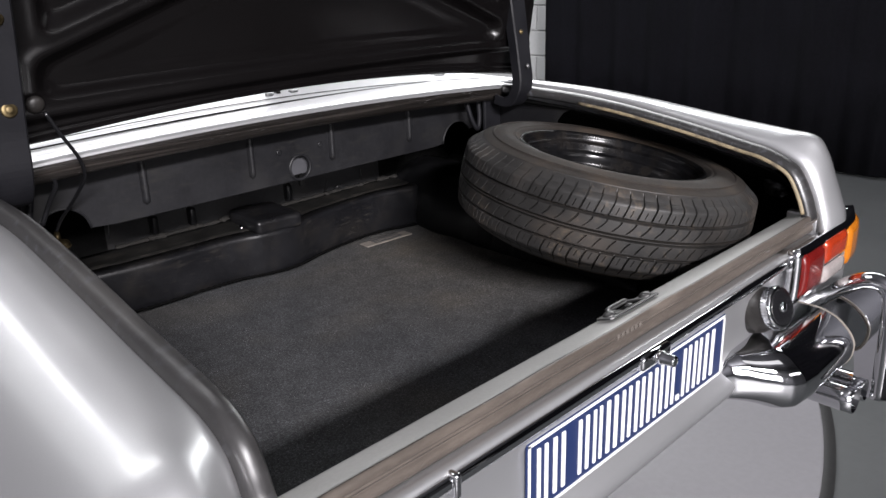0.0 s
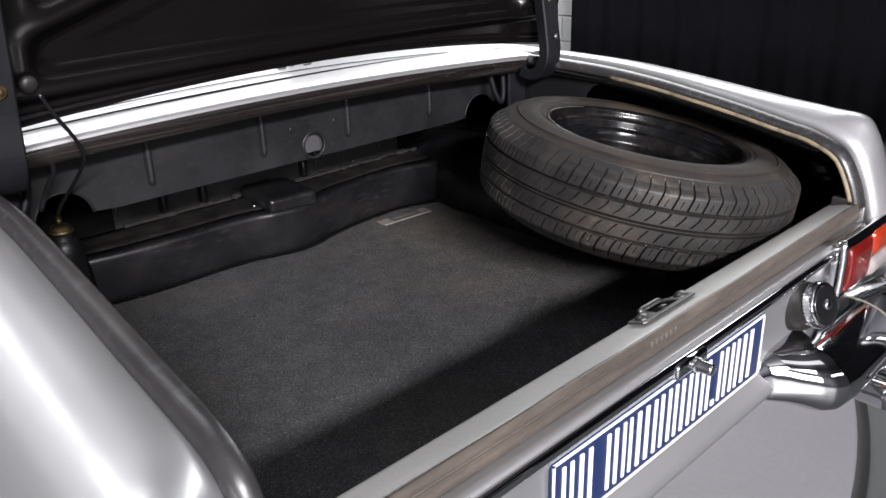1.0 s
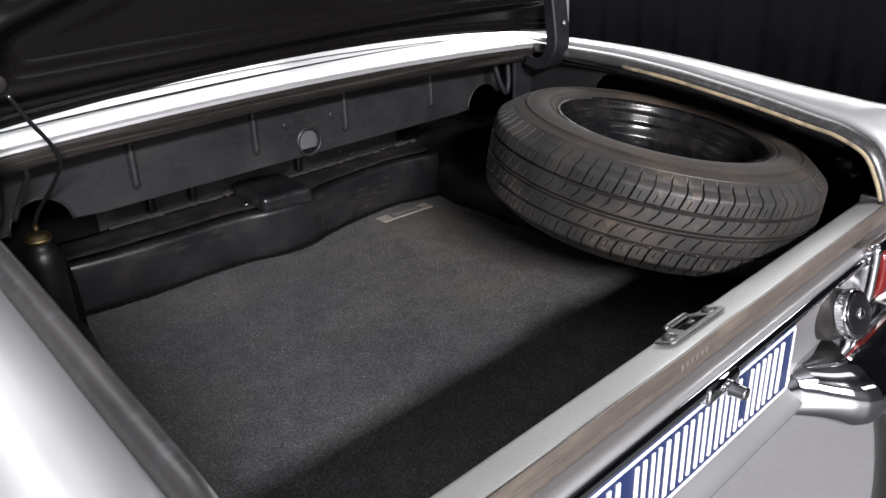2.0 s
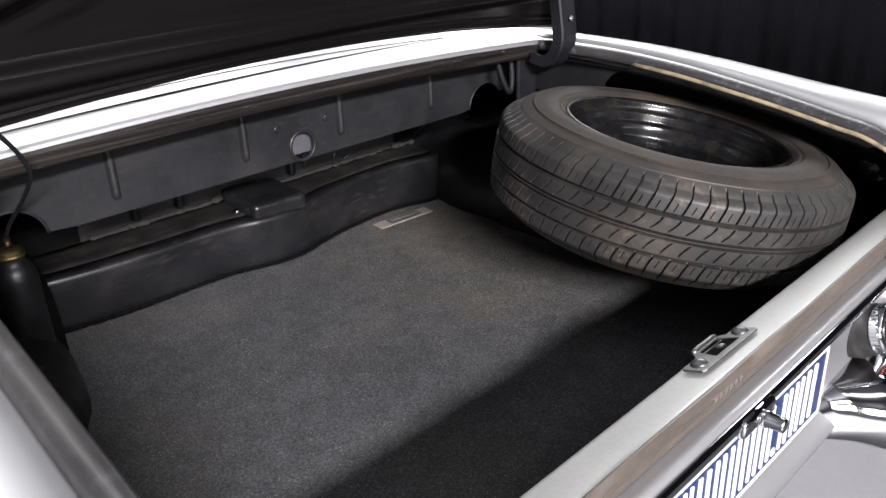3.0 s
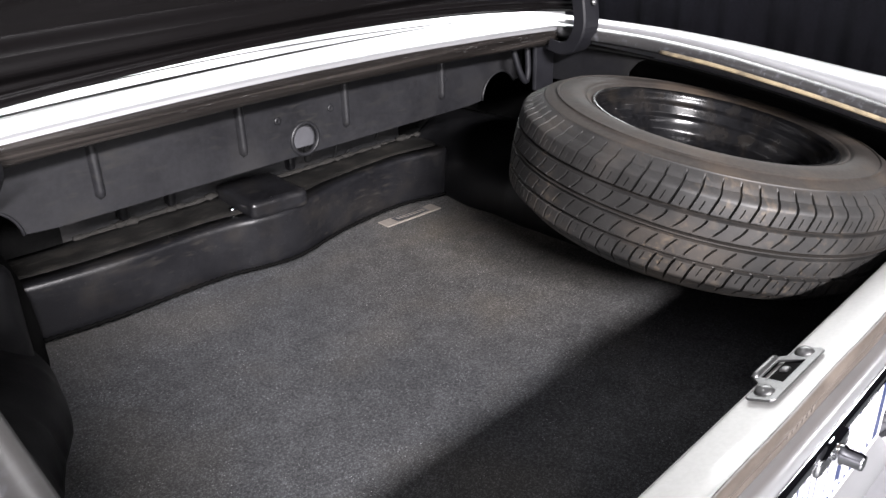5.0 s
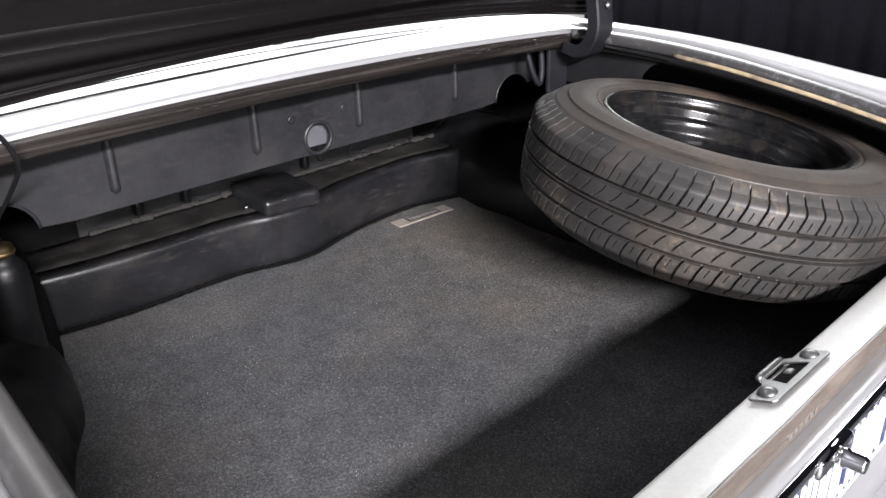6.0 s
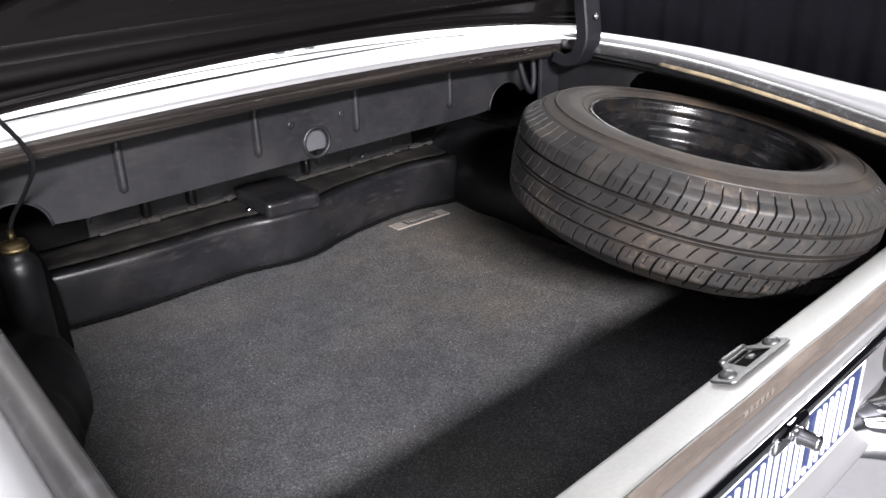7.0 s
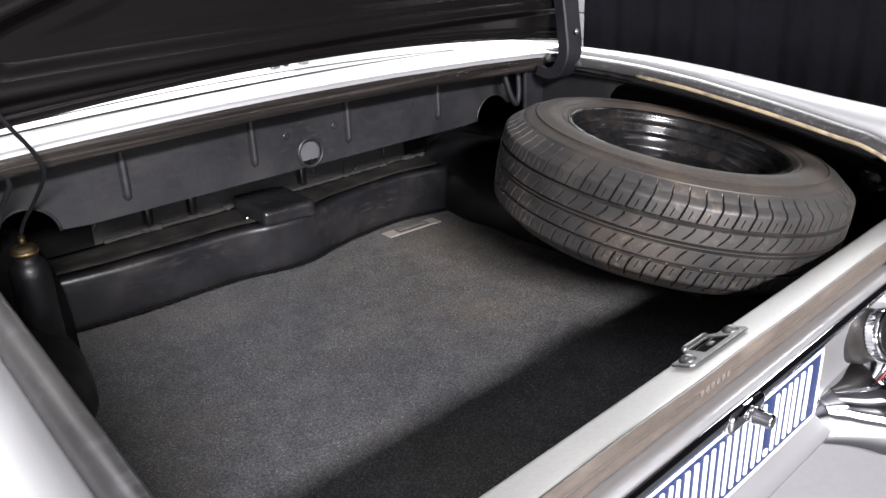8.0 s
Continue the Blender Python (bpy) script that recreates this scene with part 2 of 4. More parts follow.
def smooth_path(pts, n):
    """Catmull-Rom through a few control points."""
    p = [Vector(q) for q in pts]
    p = [p[0] * 2 - p[1]] + p + [p[-1] * 2 - p[-2]]
    out = []
    m = len(p) - 3
    for k in range(n + 1):
        s = k / n * m
        i = min(int(s), m - 1)
        t = s - i
        a, b, c, d = p[i:i + 4]
        out.append(0.5 * ((2 * b) + (c - a) * t + (2 * a - 5 * b + 4 * c - d) * t * t + (3 * b - a - 3 * c + d) * t ** 3))
    return out


def tube(pts, r, segs=10, bm=None, ends=True):
    bm = bm or bmesh.new()
    rings = []
    up = Vector((0.3, 0.2, 1)).normalized()
    for i, p in enumerate(pts):
        d = (pts[min(i + 1, len(pts) - 1)] - pts[max(i - 1, 0)]).normalized()
        a = d.cross(up)
        if a.length < 0.05:
            a = d.cross(Vector((1, 0, 0)))
        a.normalize()
        up = a.cross(d).normalized()
        rad = r(i / (len(pts) - 1)) if callable(r) else r
        rings.append([bm.verts.new(p + rad * (math.cos(2 * math.pi * k / segs) * a + math.sin(2 * math.pi * k / segs) * up)) for k in range(segs)])
    for a, b in zip(rings, rings[1:]):
        for k in range(segs):
            bm.faces.new((a[k], a[(k + 1) % segs], b[(k + 1) % segs], b[k]))
    if ends:
        bm.faces.new(rings[0][::-1])
        bm.faces.new(rings[-1])
    return bm


def lathe(profile, m, segs=40, bm=None, caps=(True, True)):
    """Turns (radius, height) pairs about the z axis of the pose m."""
    bm = bm or bmesh.new()
    rings = []
    for r, h in profile:
        rings.append([bm.verts.new(m @ Vector((r * math.cos(2 * math.pi * k / segs), r * math.sin(2 * math.pi * k / segs), h))) for k in range(segs)])
    for a, b in zip(rings, rings[1:]):
        for k in range(segs):
            bm.faces.new((a[k], a[(k + 1) % segs], b[(k + 1) % segs], b[k]))
    if caps[0]:
        bm.faces.new(rings[0][::-1])
    if caps[1]:
        bm.faces.new(rings[-1])
    return bm


def block(x0, x1, y0, y1, z0, z1, r=0.0, m=None, segs=2, bm=None):
    """A box with rounded edges."""
    own = bmesh.new()
    bmesh.ops.create_cube(own, size=1.0)
    bmesh.ops.transform(own, verts=own.verts, matrix=Matrix.LocRotScale(((x0 + x1) / 2, (y0 + y1) / 2, (z0 + z1) / 2), None, (x1 - x0, y1 - y0, z1 - z0)))
    if r:
        bmesh.ops.bevel(own, geom=list(own.edges), offset=r, segments=segs, affect="EDGES", profile=0.5)
    if m:
        bmesh.ops.transform(own, verts=own.verts, matrix=m)
    return own


def plate_outline(outline, holes, thick_dir, depth):
    """A flat plate with holes: outlines are loops of points in one plane."""
    bm = bmesh.new()
    edges = []
    for loop in [outline] + holes:
        vs = [bm.verts.new(p) for p in loop]
        edges += [bm.edges.new((vs[i], vs[(i + 1) % len(vs)])) for i in range(len(vs))]
    bmesh.ops.triangle_fill(bm, use_beauty=True, edges=edges)
    r = bmesh.ops.extrude_face_region(bm, geom=list(bm.faces))
    bmesh.ops.translate(bm, verts=[g for g in r["geom"] if isinstance(g, bmesh.types.BMVert)], vec=Vector(thick_dir) * depth)
    bmesh.ops.recalc_face_normals(bm, faces=list(bm.faces))
    return bm


def lerp_table(tab, s):
    """Smooth interpolation in a small table of (s, values...)."""
    for a, b in zip(tab, tab[1:]):
        if s <= b[0]:
            t = max(0.0, (s - a[0]) / (b[0] - a[0]))
            return [u * (1 - t) + v * t for u, v in zip(a[1:], b[1:])]
    return list(tab[-1][1:])


def ss(a, b, x):
    t = min(1.0, max(0.0, (x - a) / (b - a)))
    return t * t * (3 - 2 * t)


# ---------- the studio ----------
WALL_X, BACK_Y, LEFT_X, REAR_Y, TOP = 4.25, 7.0, -7.3, -6.3, 5.0
floor = tagged(part("floor", block(LEFT_X, WALL_X + 0.4, REAR_Y, BACK_Y, -0.2, 0.0), floor_mat_grey, smooth=False), "dark grey matt studio floor", "floor", kind="structure")
tagged(part("ceiling", block(LEFT_X, WALL_X + 0.4, REAR_Y, BACK_Y, TOP, TOP + 0.15), wall_paint, smooth=False), "dark painted studio ceiling", "ceiling", kind="structure")
tagged(part("wall_west", block(LEFT_X - 0.2, LEFT_X, REAR_Y, BACK_Y, 0, TOP), wall_paint, smooth=False), "dark painted studio wall", "wall", kind="structure")
tagged(part("wall_south", block(LEFT_X - 0.2, WALL_X + 0.4, REAR_Y - 0.2, REAR_Y, 0, TOP), wall_paint, smooth=False), "dark painted studio wall", "wall", kind="structure")
tagged(part("wall_north", block(LEFT_X - 0.2, WALL_X + 0.4, BACK_Y, BACK_Y + 0.2, 0, TOP), wall_paint, smooth=False), "dark painted studio wall", "wall", kind="structure")
wall_east = tagged(part("wall_east", block(WALL_X + 0.2, WALL_X + 0.4, REAR_Y, BACK_Y, 0, TOP), mortar, smooth=False), "white painted block wall behind the black curtain", "wall", kind="structure")

# turntable: a thin light disc with a dark rim
tt = tagged(part("turntable", lathe([(0.1, 0.0), (2.46, 0.0), (2.46, 0.010), (2.455, 0.012), (0.1, 0.012)], pose(0.25, 2.37, 0.0), 160), disc_mat), "light grey round car turntable set in the floor", "turntable", kind="structure")
part("rim", lathe([(2.462, 0.0), (2.49, 0.0), (2.49, 0.009), (2.462, 0.009)], pose(0.25, 2.37, 0.0), 160), disc_edge, tt, "dark rubber rim")


def curtain():
    rows = []
    rng = random.Random(5)
    n = 520
    ph = [rng.uniform(0, 6.28) for _ in range(6)]
    for k in range(9):
        z = 0.02 + (TOP - 0.15) * k / 8
        row = []
        for i in range(n + 1):
            y = -5.8 + (3.40 + 5.8) * i / n
            f = 0.016 * math.sin(y * 19 + ph[0] + 1.5 * math.sin(y * 2.1)) + 0.010 * math.sin(y * 41 + ph[1]) + 0.02 * math.sin(y * 5.3 + ph[2] + 0.3 * z)
            row.append((WALL_X + f * (0.6 + 0.4 * (1 - z / TOP)), y, z))
        rows.append(row)
    return sheet(rows)


cur = thing("curtain", (WALL_X, 0, 0), "floor-length black fabric curtain hanging in folds", "curtain")
part("fabric", curtain(), velvet, cur, thick=0.004)
part("curtain_rail", tube([Vector((WALL_X, -5.9, TOP - 0.1)), Vector((WALL_X, 3.5, TOP - 0.1))], 0.02), steel, cur, "steel curtain rail")

# ---------- the car's tail ----------
car = thing("car", (0, 0.6, 0), "silver classic convertible with its trunk lid open, on the turntable", "car")

# the opening's edge and the fender's crown line beside it, as (y, z) from the tail's foot up and forward
EDGE = [(-0.010, 0.45), (-0.014, 0.60), (-0.014, 0.70), (-0.012, 0.745), (-0.007, 0.772), (0.011, 0.824), (0.042, 0.873), (0.097, 0.900), (0.15, 0.911),
        (0.25, 0.931), (0.35, 0.948), (0.45, 0.963), (0.60, 0.978), (0.76, 0.986), (1.0, 0.990), (1.35, 0.992)]
CROWN = [(-0.030, 0.45), (-0.035, 0.60), (-0.034, 0.70), (-0.027, 0.748), (-0.021, 0.778), (0.003, 0.838), (0.024, 0.886), (0.050, 0.916), (0.105, 0.9235),
         (0.22, 0.936), (0.34, 0.951), (0.45, 0.9635), (0.60, 0.976), (0.76, 0.984), (1.0, 0.988), (1.35, 0.990)]


# the same lines on the driver's side, which sits a little lower and closer in
EDGE_L = [(-0.010, 0.45), (-0.014, 0.60), (-0.014, 0.70), (-0.011, 0.735), (0.006, 0.753), (0.027, 0.768), (0.041, 0.790), (0.050, 0.813), (0.067, 0.838), (0.102, 0.857), (0.17, 0.872),
          (0.25, 0.888), (0.35, 0.910), (0.49, 0.938), (0.60, 0.955), (0.76, 0.972), (1.0, 0.985), (1.35, 0.990)]
CROWN_L = [(-0.030, 0.45), (-0.035, 0.60), (-0.034, 0.70), (-0.030, 0.738), (-0.024, 0.760), (-0.014, 0.785), (0.0, 0.812), (0.020, 0.838), (0.052, 0.856), (0.105, 0.866), (0.17, 0.876),
           (0.25, 0.889), (0.35, 0.910), (0.49, 0.938), (0.60, 0.955), (0.76, 0.972), (1.0, 0.985), (1.35, 0.990)]


def guide(points, x0):
    """Places and upward normals along a line in the y-z plane."""
    line = smooth_path([(0, y, z) for y, z in points], 150)
    out = []
    for i, p in enumerate(line):
        d = (line[min(i + 1, 150)] - line[max(i - 1, 0)]).normalized()
        out.append((Vector((x0 + (-0.02 if x0 > 0.63 else 0.016) * ss(0.5, 0.78, p.y), p.y, p.z)), Vector((0, -d.z, d.y))))
    return out


EDGES = {1: guide(EDGE, 0.65), -1: guide(EDGE_L, 0.614)}
CROWNS = {1: guide(CROWN, 0.65), -1: guide(CROWN_L, 0.614)}


def swept(profile, side, keep):
    """A strip along the opening's edge: profile of (outward, upward) pairs."""
    rows = []
    for p, n in EDGES[side]:
        if keep(p):
            rows.append([(side * (p.x + u), p.y + n.y * v, p.z + n.z * v) for u, v in profile])
    return sheet(rows, flip=side > 0)


def fender_skin(side):
    rows = []
    for (e, ne), (c, nc) in zip(EDGES[side], CROWNS[side]):
        low = -0.13 if c.z < 0.79 else (-0.075 if c.y < 0.13 else -0.6)
        row = [Vector((e.x + 0.0005, e.y - ne.y * 0.012, e.z - ne.z * 0.012)), Vector((e.x + 0.0005, e.y - ne.y * 0.003, e.z - ne.z * 0.003))]
        for t in (0.08, 0.3, 0.55, 0.8, 1.0):
            q = e.lerp(c, t) + ne.lerp(nc, t) * 0.003 * math.sin(math.pi * t)
            q.x = e.x + 0.050 * t
            row.append(q)
        for u, v in ((0.066, -0.0012), (0.085, -0.006), (0.11, -0.016), (0.14, -0.035), (0.17, -0.063), (0.195, -0.099), (0.210, -0.145), (0.220, -0.24), (0.224, -0.36), (0.215, -0.50)):
            w = max(v, low)
            row.append(Vector((e.x + u, c.y + nc.y * w, c.z + nc.z * w)))
        rows.append([(side * q.x, q.y, q.z) for q in row])
    return sheet(rows, flip=side > 0)


STRIP = {1: [(0.003, -0.003), (-0.005, -0.011), (-0.010, -0.005), (-0.022, -0.001), (-0.034, -0.004), (-0.042, -0.010), (-0.045, -0.018), (-0.041, -0.024)],
         -1: [(0.002, -0.004), (-0.002, 0.0), (-0.004, 0.007), (-0.009, 0.0125), (-0.017, 0.0155), (-0.025, 0.0145), (-0.0295, 0.009), (-0.031, 0.0), (-0.029, -0.012)]}
for side in (-1, 1):
    f = part("rear_fender", fender_skin(side), silver, car, "silver metallic rear fender", thick=0.003)
    ws = part("weatherstrip", swept(STRIP[side], side,
                                    lambda p: p.z > (0.775 if side > 0 else 0.762) and p.y < 0.77), grey_rubber, car, "worn dark grey rubber weatherstrip", thick=0.003)
    if side > 0:
        part("gutter_flange", swept([(-0.0435, -0.0145), (-0.0462, -0.0165), (-0.0472, -0.0188), (-0.0470, -0.0212), (-0.0440, -0.0222)], side, lambda p: p.z > 0.79 and p.y < 0.545),
             cream, car, "cream painted gutter flange with chipped black spots", thick=0.002)
    # inner side wall of the trunk, below the gutter
    rows = []
    for k in range(25):
        y = 0.03 + 1.2 * k / 24
        e = [q for q in EDGES[side] if q[0].y <= y + 1e-6][-1][0]
        rows.append([(side * (e.x - 0.03), y, e.z - 0.035), (side * (e.x + 0.03), y, e.z - 0.06), (side * 0.79, y, e.z - 0.15), (side * 0.80, y, 0.70), (side * 0.79, y, 0.56)])
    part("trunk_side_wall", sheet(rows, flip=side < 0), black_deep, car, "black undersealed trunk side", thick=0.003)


def along_x(profile, x0, x1, n=40, bow=None):
    rows = []
    for k in range(n + 1):
        x = x0 + (x1 - x0) * k / n
        b = bow(x) if bow else (0, 0)
        rows.append([(x, y + b[0], z + b[1]) for y, z in profile])
    return sheet(rows)


# rear sill: grey flange, rubber, painted ledge, chrome strip, tail panel
part("sill_flange", along_x([(0.064, 0.58), (0.0635, 0.754), (0.0632, 0.7585), (0.0618, 0.7618), (0.0588, 0.7634), (0.0555, 0.7647), (0.030, 0.7741), (0.0125, 0.7806), (0.010, 0.7813), (0.0075, 0.7813), (0.006, 0.781), (0.005, 0.774)], -0.616, 0.652), sill_grey, car,
     "light grey painted rear sill", thick=0.002)
part("weatherstrip", along_x([(0.0095, 0.778), (0.0078, 0.7828), (0.004, 0.7828), (0.0012, 0.777), (0.0010, 0.7735), (0.0013, 0.7722), (0.0050, 0.7716), (0.0050, 0.7706), (0.0014, 0.7700), (0.0015, 0.769), (0.0034, 0.7655), (0.0075, 0.7645), (0.0072, 0.7635), (0.005, 0.762), (0.0105, 0.7575), (0.0075, 0.7535), (0.0072, 0.747), (0.0105, 0.741), (0.014, 0.739)], -0.614, 0.648, 60,
                              lambda x: (0.0012 * noise.noise((x * 9, 0, 0)), 0.001 * noise.noise((x * 7, 3, 0)))), rubber, car, "worn grey-brown rubber weatherstrip")
part("tail_ledge", along_x([(0.018, 0.740), (0.010, 0.7385), (0.002, 0.741), (-0.006, 0.7415), (-0.0105, 0.7385), (-0.011, 0.728)], -0.622, 0.655), silver, car, "silver painted ledge", thick=0.002)
strip = part("trim_strip", along_x([(-0.0085, 0.733), (-0.0115, 0.7365), (-0.0155, 0.7355), (-0.0185, 0.7305), (-0.0185, 0.724), (-0.014, 0.717), (-0.006, 0.714)], -0.622, 0.72), chrome, car, "polished chrome trim strip", thick=0.001)
part("trim_clip", block(-0.403, -0.393, -0.0225, 0.002, 0.709, 0.7395, 0.003), chrome, strip, "chrome joint clip")
PANEL = [(-0.003, 0.716), (-0.001, 0.705), (0.004, 0.69), (0.004, 0.60), (0.001, 0.583), (-0.012, 0.572), (-0.020, 0.562), (-0.016, 0.548), (0.0, 0.535), (0.04, 0.515), (0.12, 0.50)]
part("tail_panel", along_x(PANEL, -0.66, 0.66), silver, car, "silver metallic tail panel", thick=0.003, offset=1.0)

part("corner_plate", block(0.646, 0.668, 0.002, 0.062, 0.735, 0.7765, 0.003), silver, car, "silver painted corner of the sill")

# front edge of the opening and the deck behind it
FRONT_Y = 0.76


def front_z(x):
    return 0.996 - 0.05 * x * x


rows = []
for k in range(61):
    x = -0.655 + 1.31 * k / 60
    z = front_z(x)
    rows.append([(x, FRONT_Y + a, z + b) for a, b in [(0.002, -0.010), (0.0, -0.002), (0.006, 0.002), (0.03, 0.005), (0.066, 0.0075), (0.100, 0.0098), (0.15, 0.013), (0.25, 0.02), (0.36, 0.026), (0.55, 0.03)]])
deck = part("rear_deck", sheet(rows), silver, car, "silver metallic deck in front of the trunk", thick=0.003)
part("deck_strip", tube([Vector((x, 0.836 + 0.05 * x + 0.04 * x * x, front_z(x) + 0.0122)) for x in np.linspace(-0.60, 0.60, 40)], 0.0016, 8), gasket, deck, "thin dark rubber strip")
part("deck_strip", tube([Vector((x, 0.878 - 0.12 * x * x, front_z(x) + 0.0155)) for x in np.linspace(-0.60, 0.60, 40)], 0.0010, 8), gasket, deck, "thin dark rubber strip")
clip = part("deck_catch", block(0.028, 0.096, 0.922, 0.938, 1.008, 1.0125, 0.0015), silver, deck, "small bent silver catch")
for x0, x1, y0, y1, h in ((0.022, 0.040, 0.914, 0.924, 0.006), (0.050, 0.072, 0.934, 0.946, 0.007), (0.084, 0.102, 0.915, 0.928, 0.005)):
    part("catch_ear", block(x0, x1, y0, y1, 1.008, 1.0125 + h, 0.002), silver, clip)
part("catch_pin", lathe([(0.005, 0), (0.005, 0.006), (0.003, 0.008), (0.001, 0.008)], pose(0.060, 0.928, 1.012), 12), gasket, clip)
part("deck_buffer", block(0.545, 0.580, 0.938, 0.962, 0.995, 1.004, 0.003), plate_white, deck, "small white plastic buffer")
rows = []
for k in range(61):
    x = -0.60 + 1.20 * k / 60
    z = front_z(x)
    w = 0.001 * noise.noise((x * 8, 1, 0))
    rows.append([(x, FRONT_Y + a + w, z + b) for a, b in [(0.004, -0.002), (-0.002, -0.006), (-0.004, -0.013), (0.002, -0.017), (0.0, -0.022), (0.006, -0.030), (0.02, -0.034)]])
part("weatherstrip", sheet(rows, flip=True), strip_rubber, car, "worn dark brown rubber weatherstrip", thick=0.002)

# bulkhead panel under the deck
PY = 0.850


def arc(cx, cz, r, a0, a1, n=14, y=PY):
    return [Vector((cx + r * math.cos(radians(a0 + (a1 - a0) * k / n)), y, cz + r * math.sin(radians(a0 + (a1 - a0) * k / n)))) for k in range(n + 1)]


outline = [Vector((-0.62, PY, 0.965)), Vector((-0.62, PY, 0.838))] + arc(-0.45, 0.838, 0.047, 178, 4)
outline += [Vector((-0.36, PY, 0.838)), Vector((0.44, PY, 0.842))] + arc(0.525, 0.843, 0.052, 178, 30) + [Vector((0.60, PY, 0.87)), Vector((0.60, PY, 0.965))]
hole = arc(0.043, 0.866, 0.0245, 0, 345, 23)
bulk = part("bulkhead", plate_outline(outline, [hole], (0, 1, 0), 0.004), black_panel, car, "black painted sheet-metal bulkhead with pressed ribs and a round hole", smooth=False)
part("hole_flange", lathe([(0.0235, -0.002), (0.0235, 0.003), (0.026, 0.004), (0.029, 0.002), (0.0295, -0.001)], pose(0.043, PY, 0.866, 90), 40, caps=(False, False)), black_panel, bulk)
part("cavity_wall", block(-0.02, 0.12, PY + 0.016, PY + 0.020, 0.8475, 0.90), cavity_grey, bulk, "grey sheet metal seen through the hole", smooth=False)


def rib(x, z0, z1):
    bm = bmesh.new()
    rows = []
    for k in range(15):
        z = z0 + (z1 - z0) * k / 14
        e = math.sqrt(max(0.0, 1 - (1 - min(1, (z - z0) / 0.010)) ** 2))
        rows.append([(x + 0.0075 * e * c, PY + 0.001 - 0.0105 * e * s, z) for c, s in ((-1, 0), (-0.7, 0.7), (-0.3, 0.97), (0.3, 0.97), (0.7, 0.7), (1, 0))])
    return sheet(rows)


for x, z0 in ((-0.52, 0.858), (-0.298, 0.858), (-0.073, 0.862), (0.129, 0.864), (0.359, 0.867)):
    part("rib", rib(x, z0, 0.962), black_panel, bulk)
for x, z in ((-0.005, 0.905), (0.10, 0.905), (0.37, 0.905)):
    part("screw", lathe([(0.0065, 0), (0.006, 0.0012), (0.0035, 0.0018), (0.002, 0.0012)], pose(x, PY, z, 90), 14), black_panel, bulk)

for lip in (arc(-0.45, 0.838, 0.047, 178, 4, y=PY - 0.002), arc(0.525, 0.843, 0.052, 178, 30, y=PY - 0.002)):
    part("arch_lip", tube(lip, 0.0022, 8), black_panel, bulk)
part("inner_quarter_panel", plate_outline([Vector((0.628, y, z)) for y, z in ((0.845, 0.962), (0.70, 0.948), (0.56, 0.938), (0.575, 0.934), (0.598, 0.924), (0.614, 0.906), (0.622, 0.87), (0.845, 0.87))], [], (1, 0, 0), 0.003), black_panel, car, "black painted inner quarter panel", smooth=False)
# unseen sheet, added to block a bright leak through the arch notch
part("cavity_backing", block(-0.66, 0.66, PY + 0.021, PY + 0.024, 0.885, 0.985), black_deep, bulk, "added black sheet closing off the bulkhead cavity", smooth=False)
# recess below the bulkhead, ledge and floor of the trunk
# right end of the wall in a blacker colour than its middle
part("recess_wall", block(0.52, 0.80, 1.153, 1.16, 0.55, 0.92), black_deep, car, "lower bulkhead end in a blacker colour", smooth=False)
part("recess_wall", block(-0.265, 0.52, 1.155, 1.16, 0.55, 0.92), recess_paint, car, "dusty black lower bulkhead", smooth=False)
# left end blacker still: the shade there is put into its colour
part("recess_wall", block(-0.80, -0.265, 1.153, 1.16, 0.55, 0.92), black_deep, car, "lower bulkhead end in a blacker colour", smooth=False)
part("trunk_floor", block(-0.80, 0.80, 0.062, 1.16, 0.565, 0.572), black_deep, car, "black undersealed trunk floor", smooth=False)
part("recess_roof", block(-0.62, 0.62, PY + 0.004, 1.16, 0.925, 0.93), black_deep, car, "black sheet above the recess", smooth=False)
part("tab", block(0.044, 0.056, PY + 0.003, PY + 0.013, 0.822, 0.850, 0.004), black_deep, bulk, "small black sheet-metal tab")
for x in (-0.158, -0.065, 0.205):
    part("stud", block(x - 0.008, x + 0.008, 1.134, 1.157, 0.708, 0.750, 0.005), black_plastic, car, "short upright black tab")

seam = part("sealed_seam", tube([Vector((x, 1.147 + 0.003 * noise.noise((x * 20, 0, 0)), 0.699 + 0.003 * noise.noise((x * 14, 5, 0)))) for x in np.linspace(-0.25, 0.58, 120)], lambda t: 0.0052 + 0.0038 * noise.noise((t * 40, 0, 0)) + 0.002 * noise.noise((t * 110, 3, 0)), 8), dust, car, "dusty brown sealed seam")
rng = random.Random(11)
for x in (-0.165, -0.145, -0.068, -0.05, 0.015, 0.325, 0.35, 0.44, 0.515, 0.53):
    bm = bmesh.new()
    bmesh.ops.create_icosphere(bm, subdivisions=2, radius=rng.uniform(0.006, 0.011))
    for v in bm.verts:
        v.co *= 1 + 0.5 * noise.noise(v.co * 160 + Vector((x * 50, 0, 0)))
    bmesh.ops.transform(bm, verts=bm.verts, matrix=Matrix.Translation((x, 1.142, 0.700 + rng.uniform(0, 0.004))) @ Matrix.Diagonal((1.5, 0.8, 0.7, 1)))
    part("sealant_lump", bm, dust, seam)
